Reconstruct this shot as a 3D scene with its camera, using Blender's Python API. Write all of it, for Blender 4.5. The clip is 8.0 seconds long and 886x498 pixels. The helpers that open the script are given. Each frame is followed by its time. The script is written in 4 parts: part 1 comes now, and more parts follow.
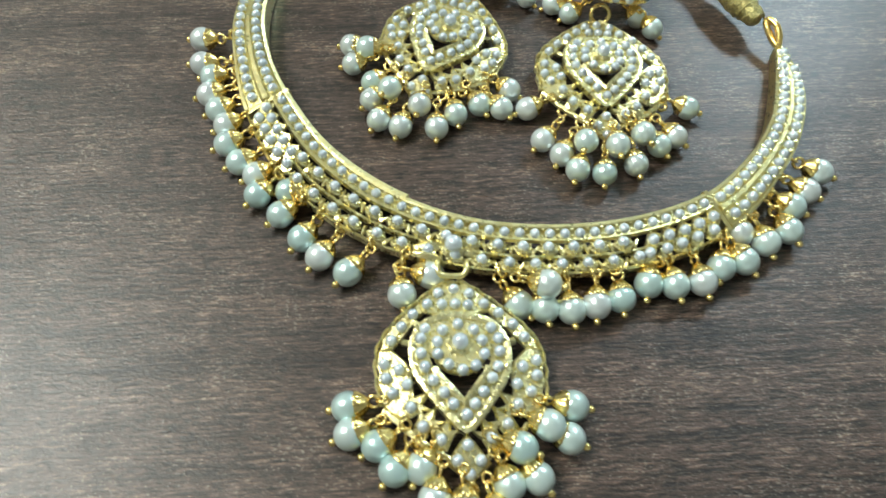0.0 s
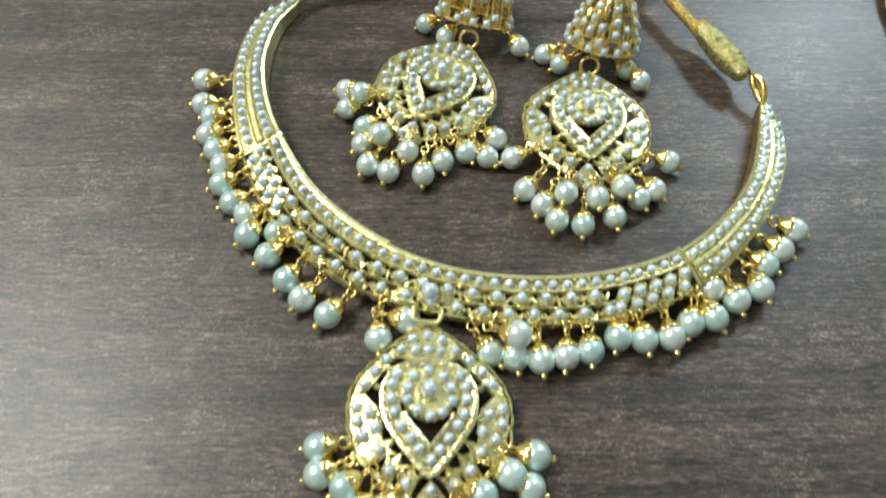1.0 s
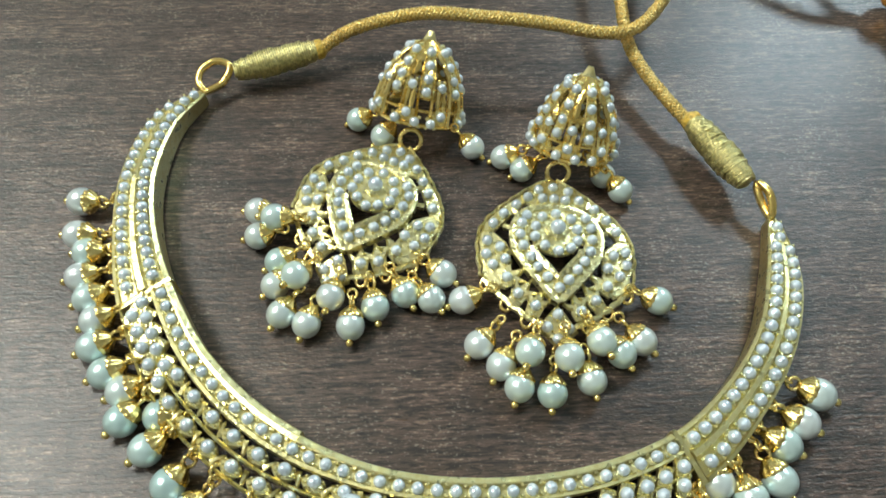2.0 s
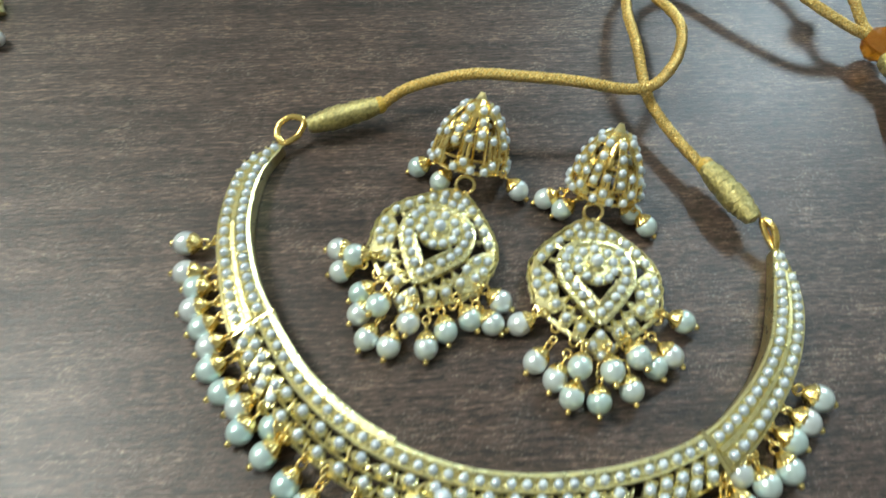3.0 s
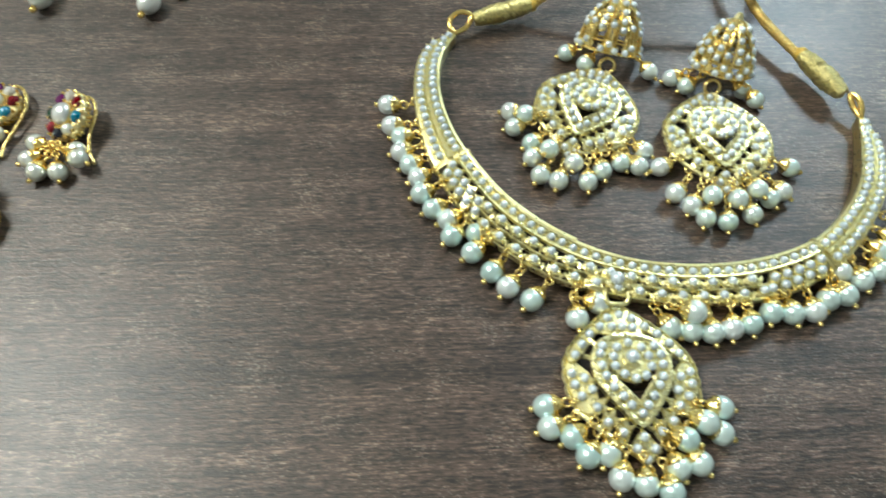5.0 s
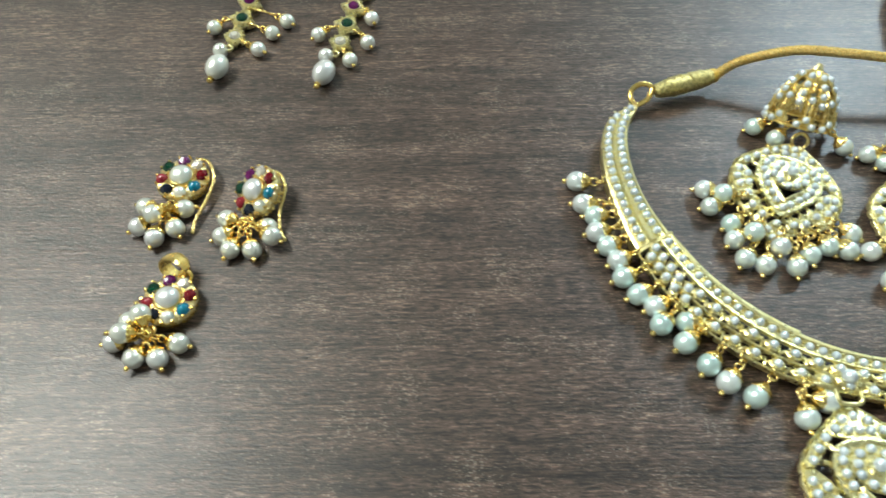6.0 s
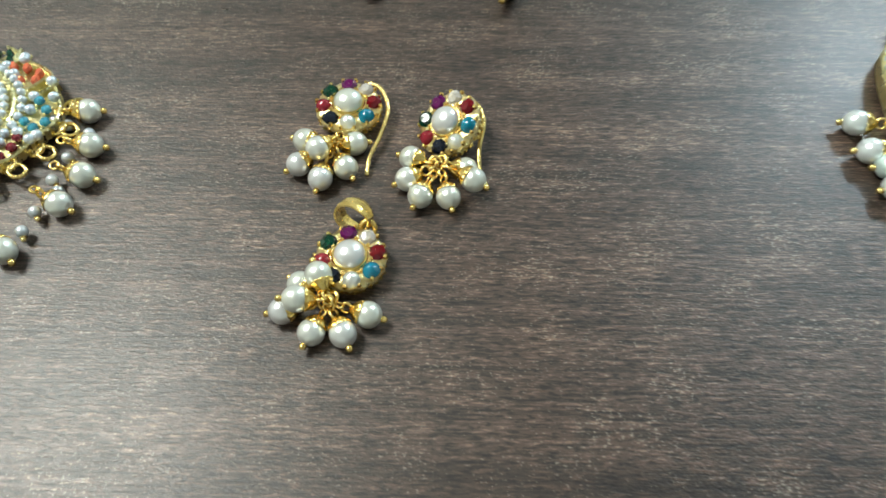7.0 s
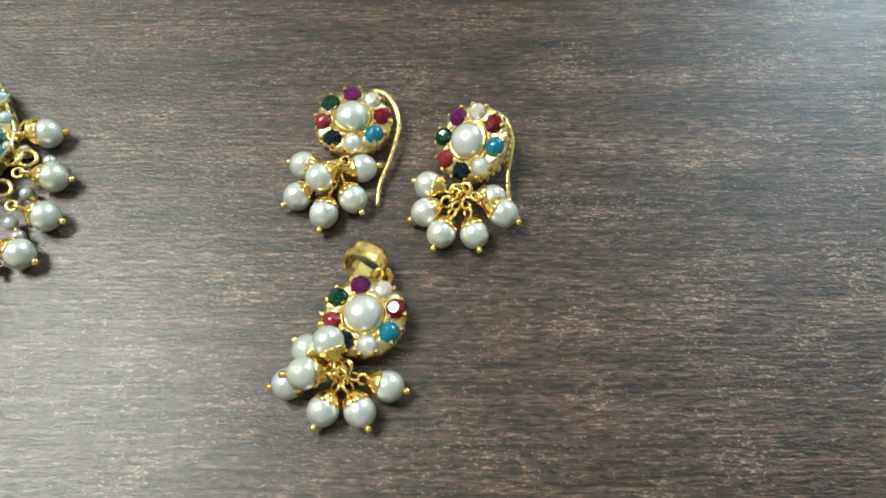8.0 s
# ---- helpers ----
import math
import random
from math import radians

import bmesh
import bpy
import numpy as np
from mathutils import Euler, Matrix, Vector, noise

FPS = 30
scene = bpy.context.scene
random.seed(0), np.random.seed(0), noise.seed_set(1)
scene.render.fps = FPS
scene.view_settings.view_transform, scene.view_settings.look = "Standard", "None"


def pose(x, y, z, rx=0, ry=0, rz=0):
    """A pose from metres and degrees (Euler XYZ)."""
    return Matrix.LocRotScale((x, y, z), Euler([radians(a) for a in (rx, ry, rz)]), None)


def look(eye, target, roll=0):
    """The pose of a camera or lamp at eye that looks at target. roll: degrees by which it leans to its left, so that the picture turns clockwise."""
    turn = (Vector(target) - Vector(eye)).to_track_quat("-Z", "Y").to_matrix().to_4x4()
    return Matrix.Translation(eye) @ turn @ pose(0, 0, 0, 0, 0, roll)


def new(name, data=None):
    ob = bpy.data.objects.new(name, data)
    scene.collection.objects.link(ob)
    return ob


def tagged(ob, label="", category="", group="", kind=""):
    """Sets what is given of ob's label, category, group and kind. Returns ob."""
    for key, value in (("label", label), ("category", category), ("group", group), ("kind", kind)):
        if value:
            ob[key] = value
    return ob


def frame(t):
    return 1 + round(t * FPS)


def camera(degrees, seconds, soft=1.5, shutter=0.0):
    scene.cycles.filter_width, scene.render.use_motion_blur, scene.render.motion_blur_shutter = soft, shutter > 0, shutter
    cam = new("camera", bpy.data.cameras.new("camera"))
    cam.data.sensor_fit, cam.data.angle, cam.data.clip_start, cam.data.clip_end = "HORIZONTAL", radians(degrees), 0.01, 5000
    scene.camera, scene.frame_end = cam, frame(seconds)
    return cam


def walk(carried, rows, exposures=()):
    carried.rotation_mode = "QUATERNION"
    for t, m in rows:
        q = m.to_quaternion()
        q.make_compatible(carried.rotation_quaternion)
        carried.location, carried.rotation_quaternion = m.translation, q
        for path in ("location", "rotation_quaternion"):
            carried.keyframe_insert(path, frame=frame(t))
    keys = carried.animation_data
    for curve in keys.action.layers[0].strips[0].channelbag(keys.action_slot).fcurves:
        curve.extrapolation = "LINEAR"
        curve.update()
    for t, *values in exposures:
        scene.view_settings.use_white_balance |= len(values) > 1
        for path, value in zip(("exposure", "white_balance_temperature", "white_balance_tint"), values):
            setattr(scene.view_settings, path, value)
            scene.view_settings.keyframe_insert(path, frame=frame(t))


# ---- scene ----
cam = camera(62.27, 8.0, soft=1.6, shutter=0.3)
PATH = [
    (0, (0.01101, 0.03956, 0.13230), (0.01228, 0.13959, -0.04088), 1.52),
    (0.5, (0.02159, 0.02890, 0.13659), (0.01898, 0.13066, -0.03556), 1.35),
    (0.8, (0.02113, 0.03259, 0.13976), (0.01737, 0.13408, -0.03253), 1.25),
    (1, (0.02004, 0.04382, 0.14118), (0.01500, 0.14582, -0.03078), 0.48),
    (1.5, (0.02631, 0.07490, 0.12819), (0.02281, 0.17732, -0.04356), 0.55),
    (1.7, (0.02949, 0.08358, 0.12305), (0.02642, 0.18653, -0.04839), 0.53),
    (2.8, (0.01602, 0.09127, 0.14698), (0.01876, 0.19538, -0.02376), 2.06),
    (3, (0.01182, 0.08002, 0.15069), (0.01410, 0.18515, -0.01943), 1.80),
    (3.2, (0.00660, 0.06033, 0.15451), (0.00913, 0.16963, -0.01296), 2.22),
    (3.5, (0.01418, 0.04550, 0.15367), (0.01417, 0.14952, -0.01716), 0.78),
    (4, (0.02226, 0.02923, 0.15228), (0.02415, 0.13178, -0.01941), 1.71),
    (4.5, (0.00365, 0.01978, 0.15646), (0.00597, 0.12247, -0.01515), 1.97),
    (4.7, (-0.01154, 0.02110, 0.16149), (-0.00858, 0.12317, -0.01048), 2.59),
    (5.8, (-0.06662, 0.03425, 0.16966), (-0.07363, 0.14374, 0.00244), -0.66),
    (6, (-0.07589, 0.03823, 0.16927), (-0.08410, 0.14743, 0.00192), -1.14),
    (6.5, (-0.10690, 0.04231, 0.15708), (-0.11608, 0.15172, -0.01009), -1.45),
    (6.8, (-0.12107, 0.04295, 0.13547), (-0.13259, 0.15493, -0.02984), -1.51),
    (7, (-0.12792, 0.05356, 0.12766), (-0.13888, 0.15885, -0.04202), -0.86),
    (7.5, (-0.13358, 0.07396, 0.11780), (-0.14332, 0.16496, -0.06003), -1.63),
    (8, (-0.13637, 0.08374, 0.12081), (-0.14417, 0.17062, -0.05917), -1.52),
]
walk(cam, [(t, look(eye, target, roll)) for t, eye, target, roll in PATH],
     [(0, -0.21), (1.5, -0.23), (3, -0.25), (4.5, -0.12), (6, -0.07), (8, -0.08)])

# ---- light: two ceiling panels in a closed, pale room added for bounce ----
MM = 0.001
world = bpy.data.worlds.new("room_air")
scene.world = world
world.use_nodes = True
world.node_tree.nodes["Background"].inputs[0].default_value = (0.8, 0.9, 1.0, 1)
world.node_tree.nodes["Background"].inputs[1].default_value = 0.02
COOL_PANEL = dict(at=(1.35, 2.32, 1.93), size=(0.62, 0.62), colour=(0.70, 0.90, 1.0), power=58.0)
WARM_PANEL = dict(at=(-1.32, 0.52, 1.93), size=(0.85, 0.85), colour=(0.96, 1.0, 0.92), power=30.0)


# ---- materials ----
def material(name):
    m = bpy.data.materials.new(name)
    m.use_nodes = True
    t = m.node_tree
    return m, t, t.nodes["Principled BSDF"]


def node(t, kind, **values):
    n = t.nodes.new(kind)
    for key, value in values.items():
        n.inputs[key.replace("_", " ")].default_value = value
    return n


def ramp(t, source, stops):
    n = t.nodes.new("ShaderNodeValToRGB")
    e = n.color_ramp.elements
    while len(e) < len(stops):
        e.new(0.5)
    for k, (p, c) in zip(e, stops):
        k.position, k.color = p, (*c, 1)
    t.links.new(source, n.inputs[0])
    return n


def coords(t, scale, rot=0.0):
    c = t.nodes.new("ShaderNodeTexCoord")
    m = t.nodes.new("ShaderNodeMapping")
    m.vector_type = "TEXTURE"
    m.inputs["Scale"].default_value = tuple(1 / k for k in scale)
    m.inputs["Rotation"].default_value = (0, 0, rot)
    t.links.new(c.outputs["Object"], m.inputs["Vector"])
    return m.outputs[0]


def bump(t, source, bsdf, strength, distance, before=None):
    b = t.nodes.new("ShaderNodeBump")
    b.inputs["Strength"].default_value = strength
    b.inputs["Distance"].default_value = distance
    t.links.new(source, b.inputs["Height"])
    if before:
        t.links.new(before.outputs[0], b.inputs["Normal"])
    t.links.new(b.outputs[0], bsdf.inputs["Normal"])
    return b


def mix(t, kind, a, b, fac=1.0):
    n = t.nodes.new("ShaderNodeMix")
    n.data_type, n.blend_type = "RGBA", kind
    n.inputs[0].default_value = fac
    t.links.new(a, n.inputs[6])
    t.links.new(b, n.inputs[7])
    return n.outputs[2]


def wood():
    m, t, p = material("dark_wood_laminate")

    def grain_noise(along, across, detail, rough, distortion=0.0):
        n = node(t, "ShaderNodeTexNoise", Scale=1.0, Detail=detail, Roughness=rough, Distortion=distortion)
        t.links.new(coords(t, (1 / along, 1 / across, 1), radians(3.6)), n.inputs["Vector"])
        return n.outputs[0]

    def add(a, b, k):
        n = t.nodes.new("ShaderNodeMath")
        n.operation = "MULTIPLY_ADD"
        t.links.new(b, n.inputs[0])
        n.inputs[1].default_value = k
        t.links.new(a, n.inputs[2])
        return n.outputs[0]
    band = grain_noise(0.30, 0.011, 3.0, 0.55)
    streak = grain_noise(0.055, 0.0030, 5.0, 0.62, 0.3)
    fine = grain_noise(0.013, 0.00075, 4.0, 0.70, 0.4)
    fleck = grain_noise(0.0030, 0.00055, 3.0, 0.65, 0.6)
    pore = grain_noise(0.00085, 0.00040, 2.0, 0.6)
    cloud = grain_noise(0.016, 0.011, 3.0, 0.6)
    base = ramp(t, streak, [(0.33, (0.0274, 0.0174, 0.0134)), (0.45, (0.0473, 0.0301, 0.0231)), (0.57, (0.0681, 0.0443, 0.0341)), (0.68, (0.0440, 0.0279, 0.0214))])
    wide = ramp(t, band, [(0.32, (0.66, 0.65, 0.64)), (0.5, (1, 1, 1)), (0.68, (1.25, 1.24, 1.22))])
    thin = ramp(t, fine, [(0.35, (0.30, 0.29, 0.28)), (0.45, (0.88, 0.88, 0.88)), (0.64, (1.55, 1.54, 1.52))])
    colour = mix(t, "MULTIPLY", mix(t, "MULTIPLY", base.outputs[0], wide.outputs[0]), thin.outputs[0])
    # short dark pores and pale dashes, thicker in some drifts than in others
    short = ramp(t, add(fleck, cloud, 0.20), [(0.48, (0.25, 0.24, 0.23)), (0.56, (1, 1, 1)), (0.64, (1.12, 1.12, 1.12)), (0.74, (2.7, 2.66, 2.54))])
    colour = mix(t, "MULTIPLY", colour, short.outputs[0])
    # pale dashes: glints off the embossed grain, added into the base colour
    glint = ramp(t, add(add(pore, cloud, 0.40), fleck, 0.22), [(0.94, (0, 0, 0)), (1.0, (0.17, 0.155, 0.125))])
    t.links.new(mix(t, "ADD", colour, glint.outputs[0]), p.inputs["Base Color"])
    r = ramp(t, fine, [(0.3, (0.41, 0.41, 0.41)), (0.7, (0.27, 0.27, 0.27))])
    t.links.new(r.outputs[0], p.inputs["Roughness"])
    b = bump(t, fine, p, 0.40, 0.00025)
    b = bump(t, fleck, p, 0.45, 0.00022, b)
    bump(t, pore, p, 0.55, 0.00020, b)
    p.inputs["Specular IOR Level"].default_value = 0.6
    p.inputs["Coat Weight"].default_value = 0.12
    p.inputs["Coat Roughness"].default_value = 0.24
    return m


def metal(name, colour, rough, bumps, scale, facet=0.0, cells=820.0, deep=0.0009):
    """Gold plate with fine tool marks; facet adds small cut or hammered faces."""
    m, t, p = material(name)
    p.inputs["Metallic"].default_value = 1.0
    n = node(t, "ShaderNodeTexNoise", Scale=scale, Detail=4.0, Roughness=0.6)
    t.links.new(coords(t, (1, 1, 1)), n.inputs["Vector"])
    dull = tuple(c * k for c, k in zip(colour, (0.90, 0.84, 0.70)))
    c = ramp(t, n.outputs[0], [(0.35, dull), (0.6, colour)])
    t.links.new(c.outputs[0], p.inputs["Base Color"])
    r = ramp(t, n.outputs[0], [(0.3, (rough * 1.5,) * 3), (0.7, (rough * 0.8,) * 3)])
    t.links.new(r.outputs[0], p.inputs["Roughness"])
    b = bump(t, n.outputs[0], p, bumps, 0.0005)
    if facet:
        v = node(t, "ShaderNodeTexVoronoi", Scale=cells)
        t.links.new(coords(t, (1, 1, 1)), v.inputs["Vector"])
        bump(t, v.outputs["Distance"], p, facet, deep, b)
    return m


def nacre(name, colour, shade, lustre=0.42):
    m, t, p = material(name)
    info = t.nodes.new("ShaderNodeObjectInfo")
    n = node(t, "ShaderNodeTexNoise", Scale=260.0, Detail=3.0)
    t.links.new(coords(t, (1, 1, 1)), n.inputs["Vector"])
    one = ramp(t, info.outputs["Random"], [(0.0, shade), (0.55, colour), (1.0, tuple(min(0.9, c * 1.08) for c in colour))])
    two = ramp(t, n.outputs[0], [(0.3, (0.90, 0.92, 0.92)), (0.7, (1.0, 1.0, 1.0))])
    t.links.new(mix(t, "MULTIPLY", one.outputs[0], two.outputs[0]), p.inputs["Base Color"])
    p.inputs["Roughness"].default_value = 0.30
    p.inputs["IOR"].default_value = 1.6
    p.inputs["Coat Weight"].default_value = 0.8
    p.inputs["Coat IOR"].default_value = 1.6
    p.inputs["Coat Roughness"].default_value = 0.09
    p.inputs["Metallic"].default_value = lustre
    bump(t, n.outputs[0], p, 0.05, 0.0003)
    return m


def stone(name, colour, rough=0.08, clear=0.0):
    m, t, p = material(name)
    n = node(t, "ShaderNodeTexNoise", Scale=900.0, Detail=2.0)
    t.links.new(coords(t, (1, 1, 1)), n.inputs["Vector"])
    c = ramp(t, n.outputs[0], [(0.35, tuple(k * 0.7 for k in colour)), (0.65, colour)])
    t.links.new(c.outputs[0], p.inputs["Base Color"])
    p.inputs["Roughness"].default_value = rough
    p.inputs["Transmission Weight"].default_value = clear
    p.inputs["IOR"].default_value = 1.6
    return m


def thread(name, colour, shine):
    m, t, p = material(name)
    n = node(t, "ShaderNodeTexNoise", Scale=1500.0, Detail=3.0)
    t.links.new(coords(t, (1, 1, 1)), n.inputs["Vector"])
    c = ramp(t, n.outputs[0], [(0.35, tuple(k * 0.6 for k in colour)), (0.6, colour)])
    t.links.new(c.outputs[0], p.inputs["Base Color"])
    p.inputs["Metallic"].default_value = shine
    p.inputs["Roughness"].default_value = 0.34
    bump(t, n.outputs[0], p, 0.8, 0.0004)
    return m


def paint(name, colour, rough=0.8):
    m, t, p = material(name)
    n = node(t, "ShaderNodeTexNoise", Scale=6.0, Detail=6.0)
    c = ramp(t, n.outputs[0], [(0.3, tuple(k * 0.93 for k in colour)), (0.7, colour)])
    t.links.new(c.outputs[0], p.inputs["Base Color"])
    p.inputs["Roughness"].default_value = rough
    return m


WOOD = wood()
GOLD = metal("pale_gold_plate", (0.87, 0.80, 0.43), 0.29, 0.16, 600.0, 0.08)
GOLD_CUT = metal("bright_cut_gold", (0.90, 0.835, 0.47), 0.25, 0.30, 700.0, 0.12)
GOLD_MID = metal("warm_gold_plate", (0.87, 0.69, 0.28), 0.22, 0.3, 700.0)
GOLD_PLATE = metal("beaded_gold_plate", (0.90, 0.835, 0.47), 0.27, 0.25, 900.0, 0.12, 1500.0, 0.0004)
GOLD_GRAIN = metal("grained_yellow_gold", (0.90, 0.765, 0.40), 0.27, 0.4, 1100.0, 0.5)
GOLD_DEEP = metal("deep_yellow_gold", (0.93, 0.69, 0.24), 0.20, 0.25, 600.0)
PEARL = nacre("grey_green_pearl", (0.79, 0.925, 0.89), (0.61, 0.81, 0.785), 0.52)
SEED = nacre("white_seed_pearl", (0.71, 0.78, 0.85), (0.62, 0.70, 0.78), 0.36)
CREAM = nacre("cream_pearl", (0.92, 0.94, 0.85), (0.85, 0.875, 0.785), 0.64)
GREY_BEAD = nacre("small_grey_bead", (0.62, 0.66, 0.70), (0.45, 0.48, 0.52))
RED = stone("ruby_red_stone", (0.17, 0.002, 0.006), 0.03)
CORAL = stone("coral_red_stone", (0.30, 0.016, 0.03), 0.15)
ORANGE = stone("coral_orange_enamel", (0.75, 0.16, 0.07), 0.2)
GREEN = stone("emerald_green_stone", (0.0, 0.042, 0.018), 0.06)
PURPLE = stone("magenta_purple_stone", (0.12, 0.006, 0.09), 0.08)
TURQ = stone("turquoise_blue_stone", (0.0, 0.19, 0.30), 0.16)
NAVY = stone("navy_blue_stone", (0.003, 0.007, 0.020), 0.06)
MAROON = stone("maroon_stone", (0.20, 0.02, 0.03), 0.12)
CLEAR = stone("clear_white_stone", (0.97, 0.95, 0.93), 0.02, 0.55)
TURQ_PALE = stone("pale_turquoise_bead", (0.05, 0.33, 0.46), 0.2)
AMBER = stone("amber_orange_bead", (0.88, 0.34, 0.02), 0.04, 0.7)
CORD = thread("gold_braid_thread", (0.80, 0.52, 0.12), 0.6)
TINSEL = thread("glittering_gold_thread", (0.93, 0.72, 0.29), 0.92)
WRAP = thread("pale_gold_wrapping_thread", (0.84, 0.74, 0.33), 0.8)
SILK = thread("yellow_silk_thread", (0.84, 0.55, 0.09), 0.0)
FRAY = thread("pale_frayed_thread", (0.80, 0.72, 0.42), 0.0)
WALL = paint("pale_wall_paint", (0.78, 0.78, 0.75))
CEIL = paint("white_ceiling_paint", (0.86, 0.86, 0.84))
FLOOR = paint("pale_floor", (0.46, 0.45, 0.42), 0.4)
STEEL = metal("grey_steel", (0.5, 0.5, 0.5), 0.35, 0.1, 80.0)


# ---- mesh helpers ----
def mesh_of(bm, mat, name, smooth=True):
    me = bpy.data.meshes.new(name)
    bmesh.ops.recalc_face_normals(bm, faces=bm.faces)
    bm.to_mesh(me)
    bm.free()
    me.materials.append(mat)
    if smooth:
        me.polygons.foreach_set("use_smooth", [True] * len(me.polygons))
    return me


def part(name, shape, mat, parent, label="", smooth=True, at=None):
    """One mesh object under a thing or a part; shape is a bmesh or a mesh that is shared."""
    me = shape if isinstance(shape, bpy.types.Mesh) else mesh_of(shape, mat, name, smooth)
    ob = new(name, me)
    ob.parent = parent
    if at is not None:
        ob.matrix_local = at
    if label:
        tagged(ob, label)
    return ob


def thing(name, label, category, group="", at=None):
    ob = new(name)
    ob.empty_display_size = 0.005
    if at is not None:
        ob.matrix_world = at
    return tagged(ob, label, category, group)


def solid(name, bm, mat, label, category, kind="", smooth=False):
    ob = new(name, mesh_of(bm, mat, name, smooth))
    return tagged(ob, label, category, kind=kind)


def box(bm, lo, hi, bevel=0.0):
    got = bmesh.ops.create_cube(bm, size=1)["verts"]
    mid = (Vector(lo) + Vector(hi)) / 2
    size = Vector(hi) - Vector(lo)
    for v in got:
        v.co = Vector((v.co.x * size.x, v.co.y * size.y, v.co.z * size.z)) + mid
    if bevel:
        edges = {e for v in got for e in v.link_edges}
        bmesh.ops.bevel(bm, geom=list(edges), offset=bevel, segments=2, affect="EDGES")
    return bm


def ball(radius, u=14, v=9, stretch=1.0):
    bm = bmesh.new()
    bmesh.ops.create_uvsphere(bm, u_segments=u, v_segments=v, radius=radius * MM, matrix=pose(0, 0, 0, 0, 90, 0))
    for p in bm.verts:
        p.co.x *= stretch
    return bm


def lathe(profile, sides=16, flutes=0, depth=0.0, bm=None):
    """A turned shape round the x axis: profile of (x, radius) in mm."""
    bm = bm or bmesh.new()
    rings = []
    for x, r in profile:
        ring = []
        for k in range(sides):
            a = 2 * math.pi * k / sides
            rr = r * (1 + depth * math.cos(flutes * a)) if flutes else r
            ring.append(bm.verts.new((x * MM, rr * math.cos(a) * MM, rr * math.sin(a) * MM)))
        rings.append(ring)
    for a, b in zip(rings, rings[1:]):
        for k in range(sides):
            bm.faces.new((a[k], a[(k + 1) % sides], b[(k + 1) % sides], b[k]))
    return bm


def tube(bm, path, radius, sides=6, closed=False):
    """A round wire along path (mm); radius in mm, one number or one a point."""
    pts = [Vector(p) for p in path]
    n = len(pts)
    rings = []
    up = Vector((0.13, 0.21, 0.97)).normalized()
    for i, p in enumerate(pts):
        a = pts[(i - 1) % n] if closed or i else pts[0]
        b = pts[(i + 1) % n] if closed or i < n - 1 else pts[-1]
        tan = (b - a).normalized()
        side = tan.cross(up)
        side = side.normalized() if side.length > 1e-4 else Vector((1, 0, 0))
        other = side.cross(tan)
        r = radius[i] if isinstance(radius, (list, tuple)) else radius
        rings.append([bm.verts.new((p + r * (side * math.cos(2 * math.pi * k / sides) + other * math.sin(2 * math.pi * k / sides))) * MM) for k in range(sides)])
    pairs = list(zip(rings, rings[1:])) + ([(rings[-1], rings[0])] if closed else [])
    for a, b in pairs:
        for k in range(sides):
            bm.faces.new((a[k], a[(k + 1) % sides], b[(k + 1) % sides], b[k]))
    if not closed:
        bm.faces.new(rings[0])
        bm.faces.new(rings[-1])
    return bm


def ring_path(radius, n=14, flat=1.0, tilt=0.0):
    return [(radius * math.cos(2 * math.pi * k / n), flat * radius * math.sin(2 * math.pi * k / n) * math.cos(tilt), radius * math.sin(2 * math.pi * k / n) * math.sin(tilt)) for k in range(n)]


def slab(bm, outline, z0, z1, inset=0.82, lift=None):
    """A plate with a chamfered top from a 2D outline in mm; lift(x, y) domes it."""
    cx = sum(p[0] for p in outline) / len(outline)
    cy = sum(p[1] for p in outline) / len(outline)
    rings = []
    for k, z in ((1.0, z0), (1.0, z0 + 0.6 * (z1 - z0)), (inset, z1)):
        ring = []
        for x, y in outline:
            px, py = cx + (x - cx) * k, cy + (y - cy) * k
            ring.append(bm.verts.new((px * MM, py * MM, (z + (lift(px, py) if lift else 0)) * MM)))
        rings.append(ring)
    n = len(outline)
    for a, b in zip(rings, rings[1:]):
        for k in range(n):
            bm.faces.new((a[k], a[(k + 1) % n], b[(k + 1) % n], b[k]))
    top = bm.verts.new((cx * MM, cy * MM, (z1 + (lift(cx, cy) if lift else 0)) * MM))
    for k in range(n):
        bm.faces.new((rings[2][k], rings[2][(k + 1) % n], top))
    bm.faces.new(rings[0][::-1])
    return bm


def strip(bm, path, width, z0, z1, closed=True, lift=None, crest=0.35):
    """A flat ribbon with a raised crest along a 2D path in mm."""
    n = len(path)
    rings = []
    for i, (x, y) in enumerate(path):
        a = path[(i - 1) % n] if closed or i else path[0]
        b = path[(i + 1) % n] if closed or i < n - 1 else path[-1]
        tx, ty = b[0] - a[0], b[1] - a[1]
        l = math.hypot(tx, ty) or 1
        nx, ny = -ty / l, tx / l
        w = width[i] if isinstance(width, (list, tuple)) else width
        z = lift(x, y) if lift else 0
        rings.append([bm.verts.new(((x + nx * w * k) * MM, (y + ny * w * k) * MM, (h + z) * MM)) for k, h in ((-0.5, z0), (-0.5, z1), (0, z1 + crest), (0.5, z1), (0.5, z0))])
    pairs = list(zip(rings, rings[1:])) + ([(rings[-1], rings[0])] if closed else [])
    for a, b in pairs:
        for k in range(5):
            bm.faces.new((a[k], a[(k + 1) % 5], b[(k + 1) % 5], b[k]))
    if not closed:
        bm.faces.new(rings[0])
        bm.faces.new(rings[-1][::-1])
    return bm


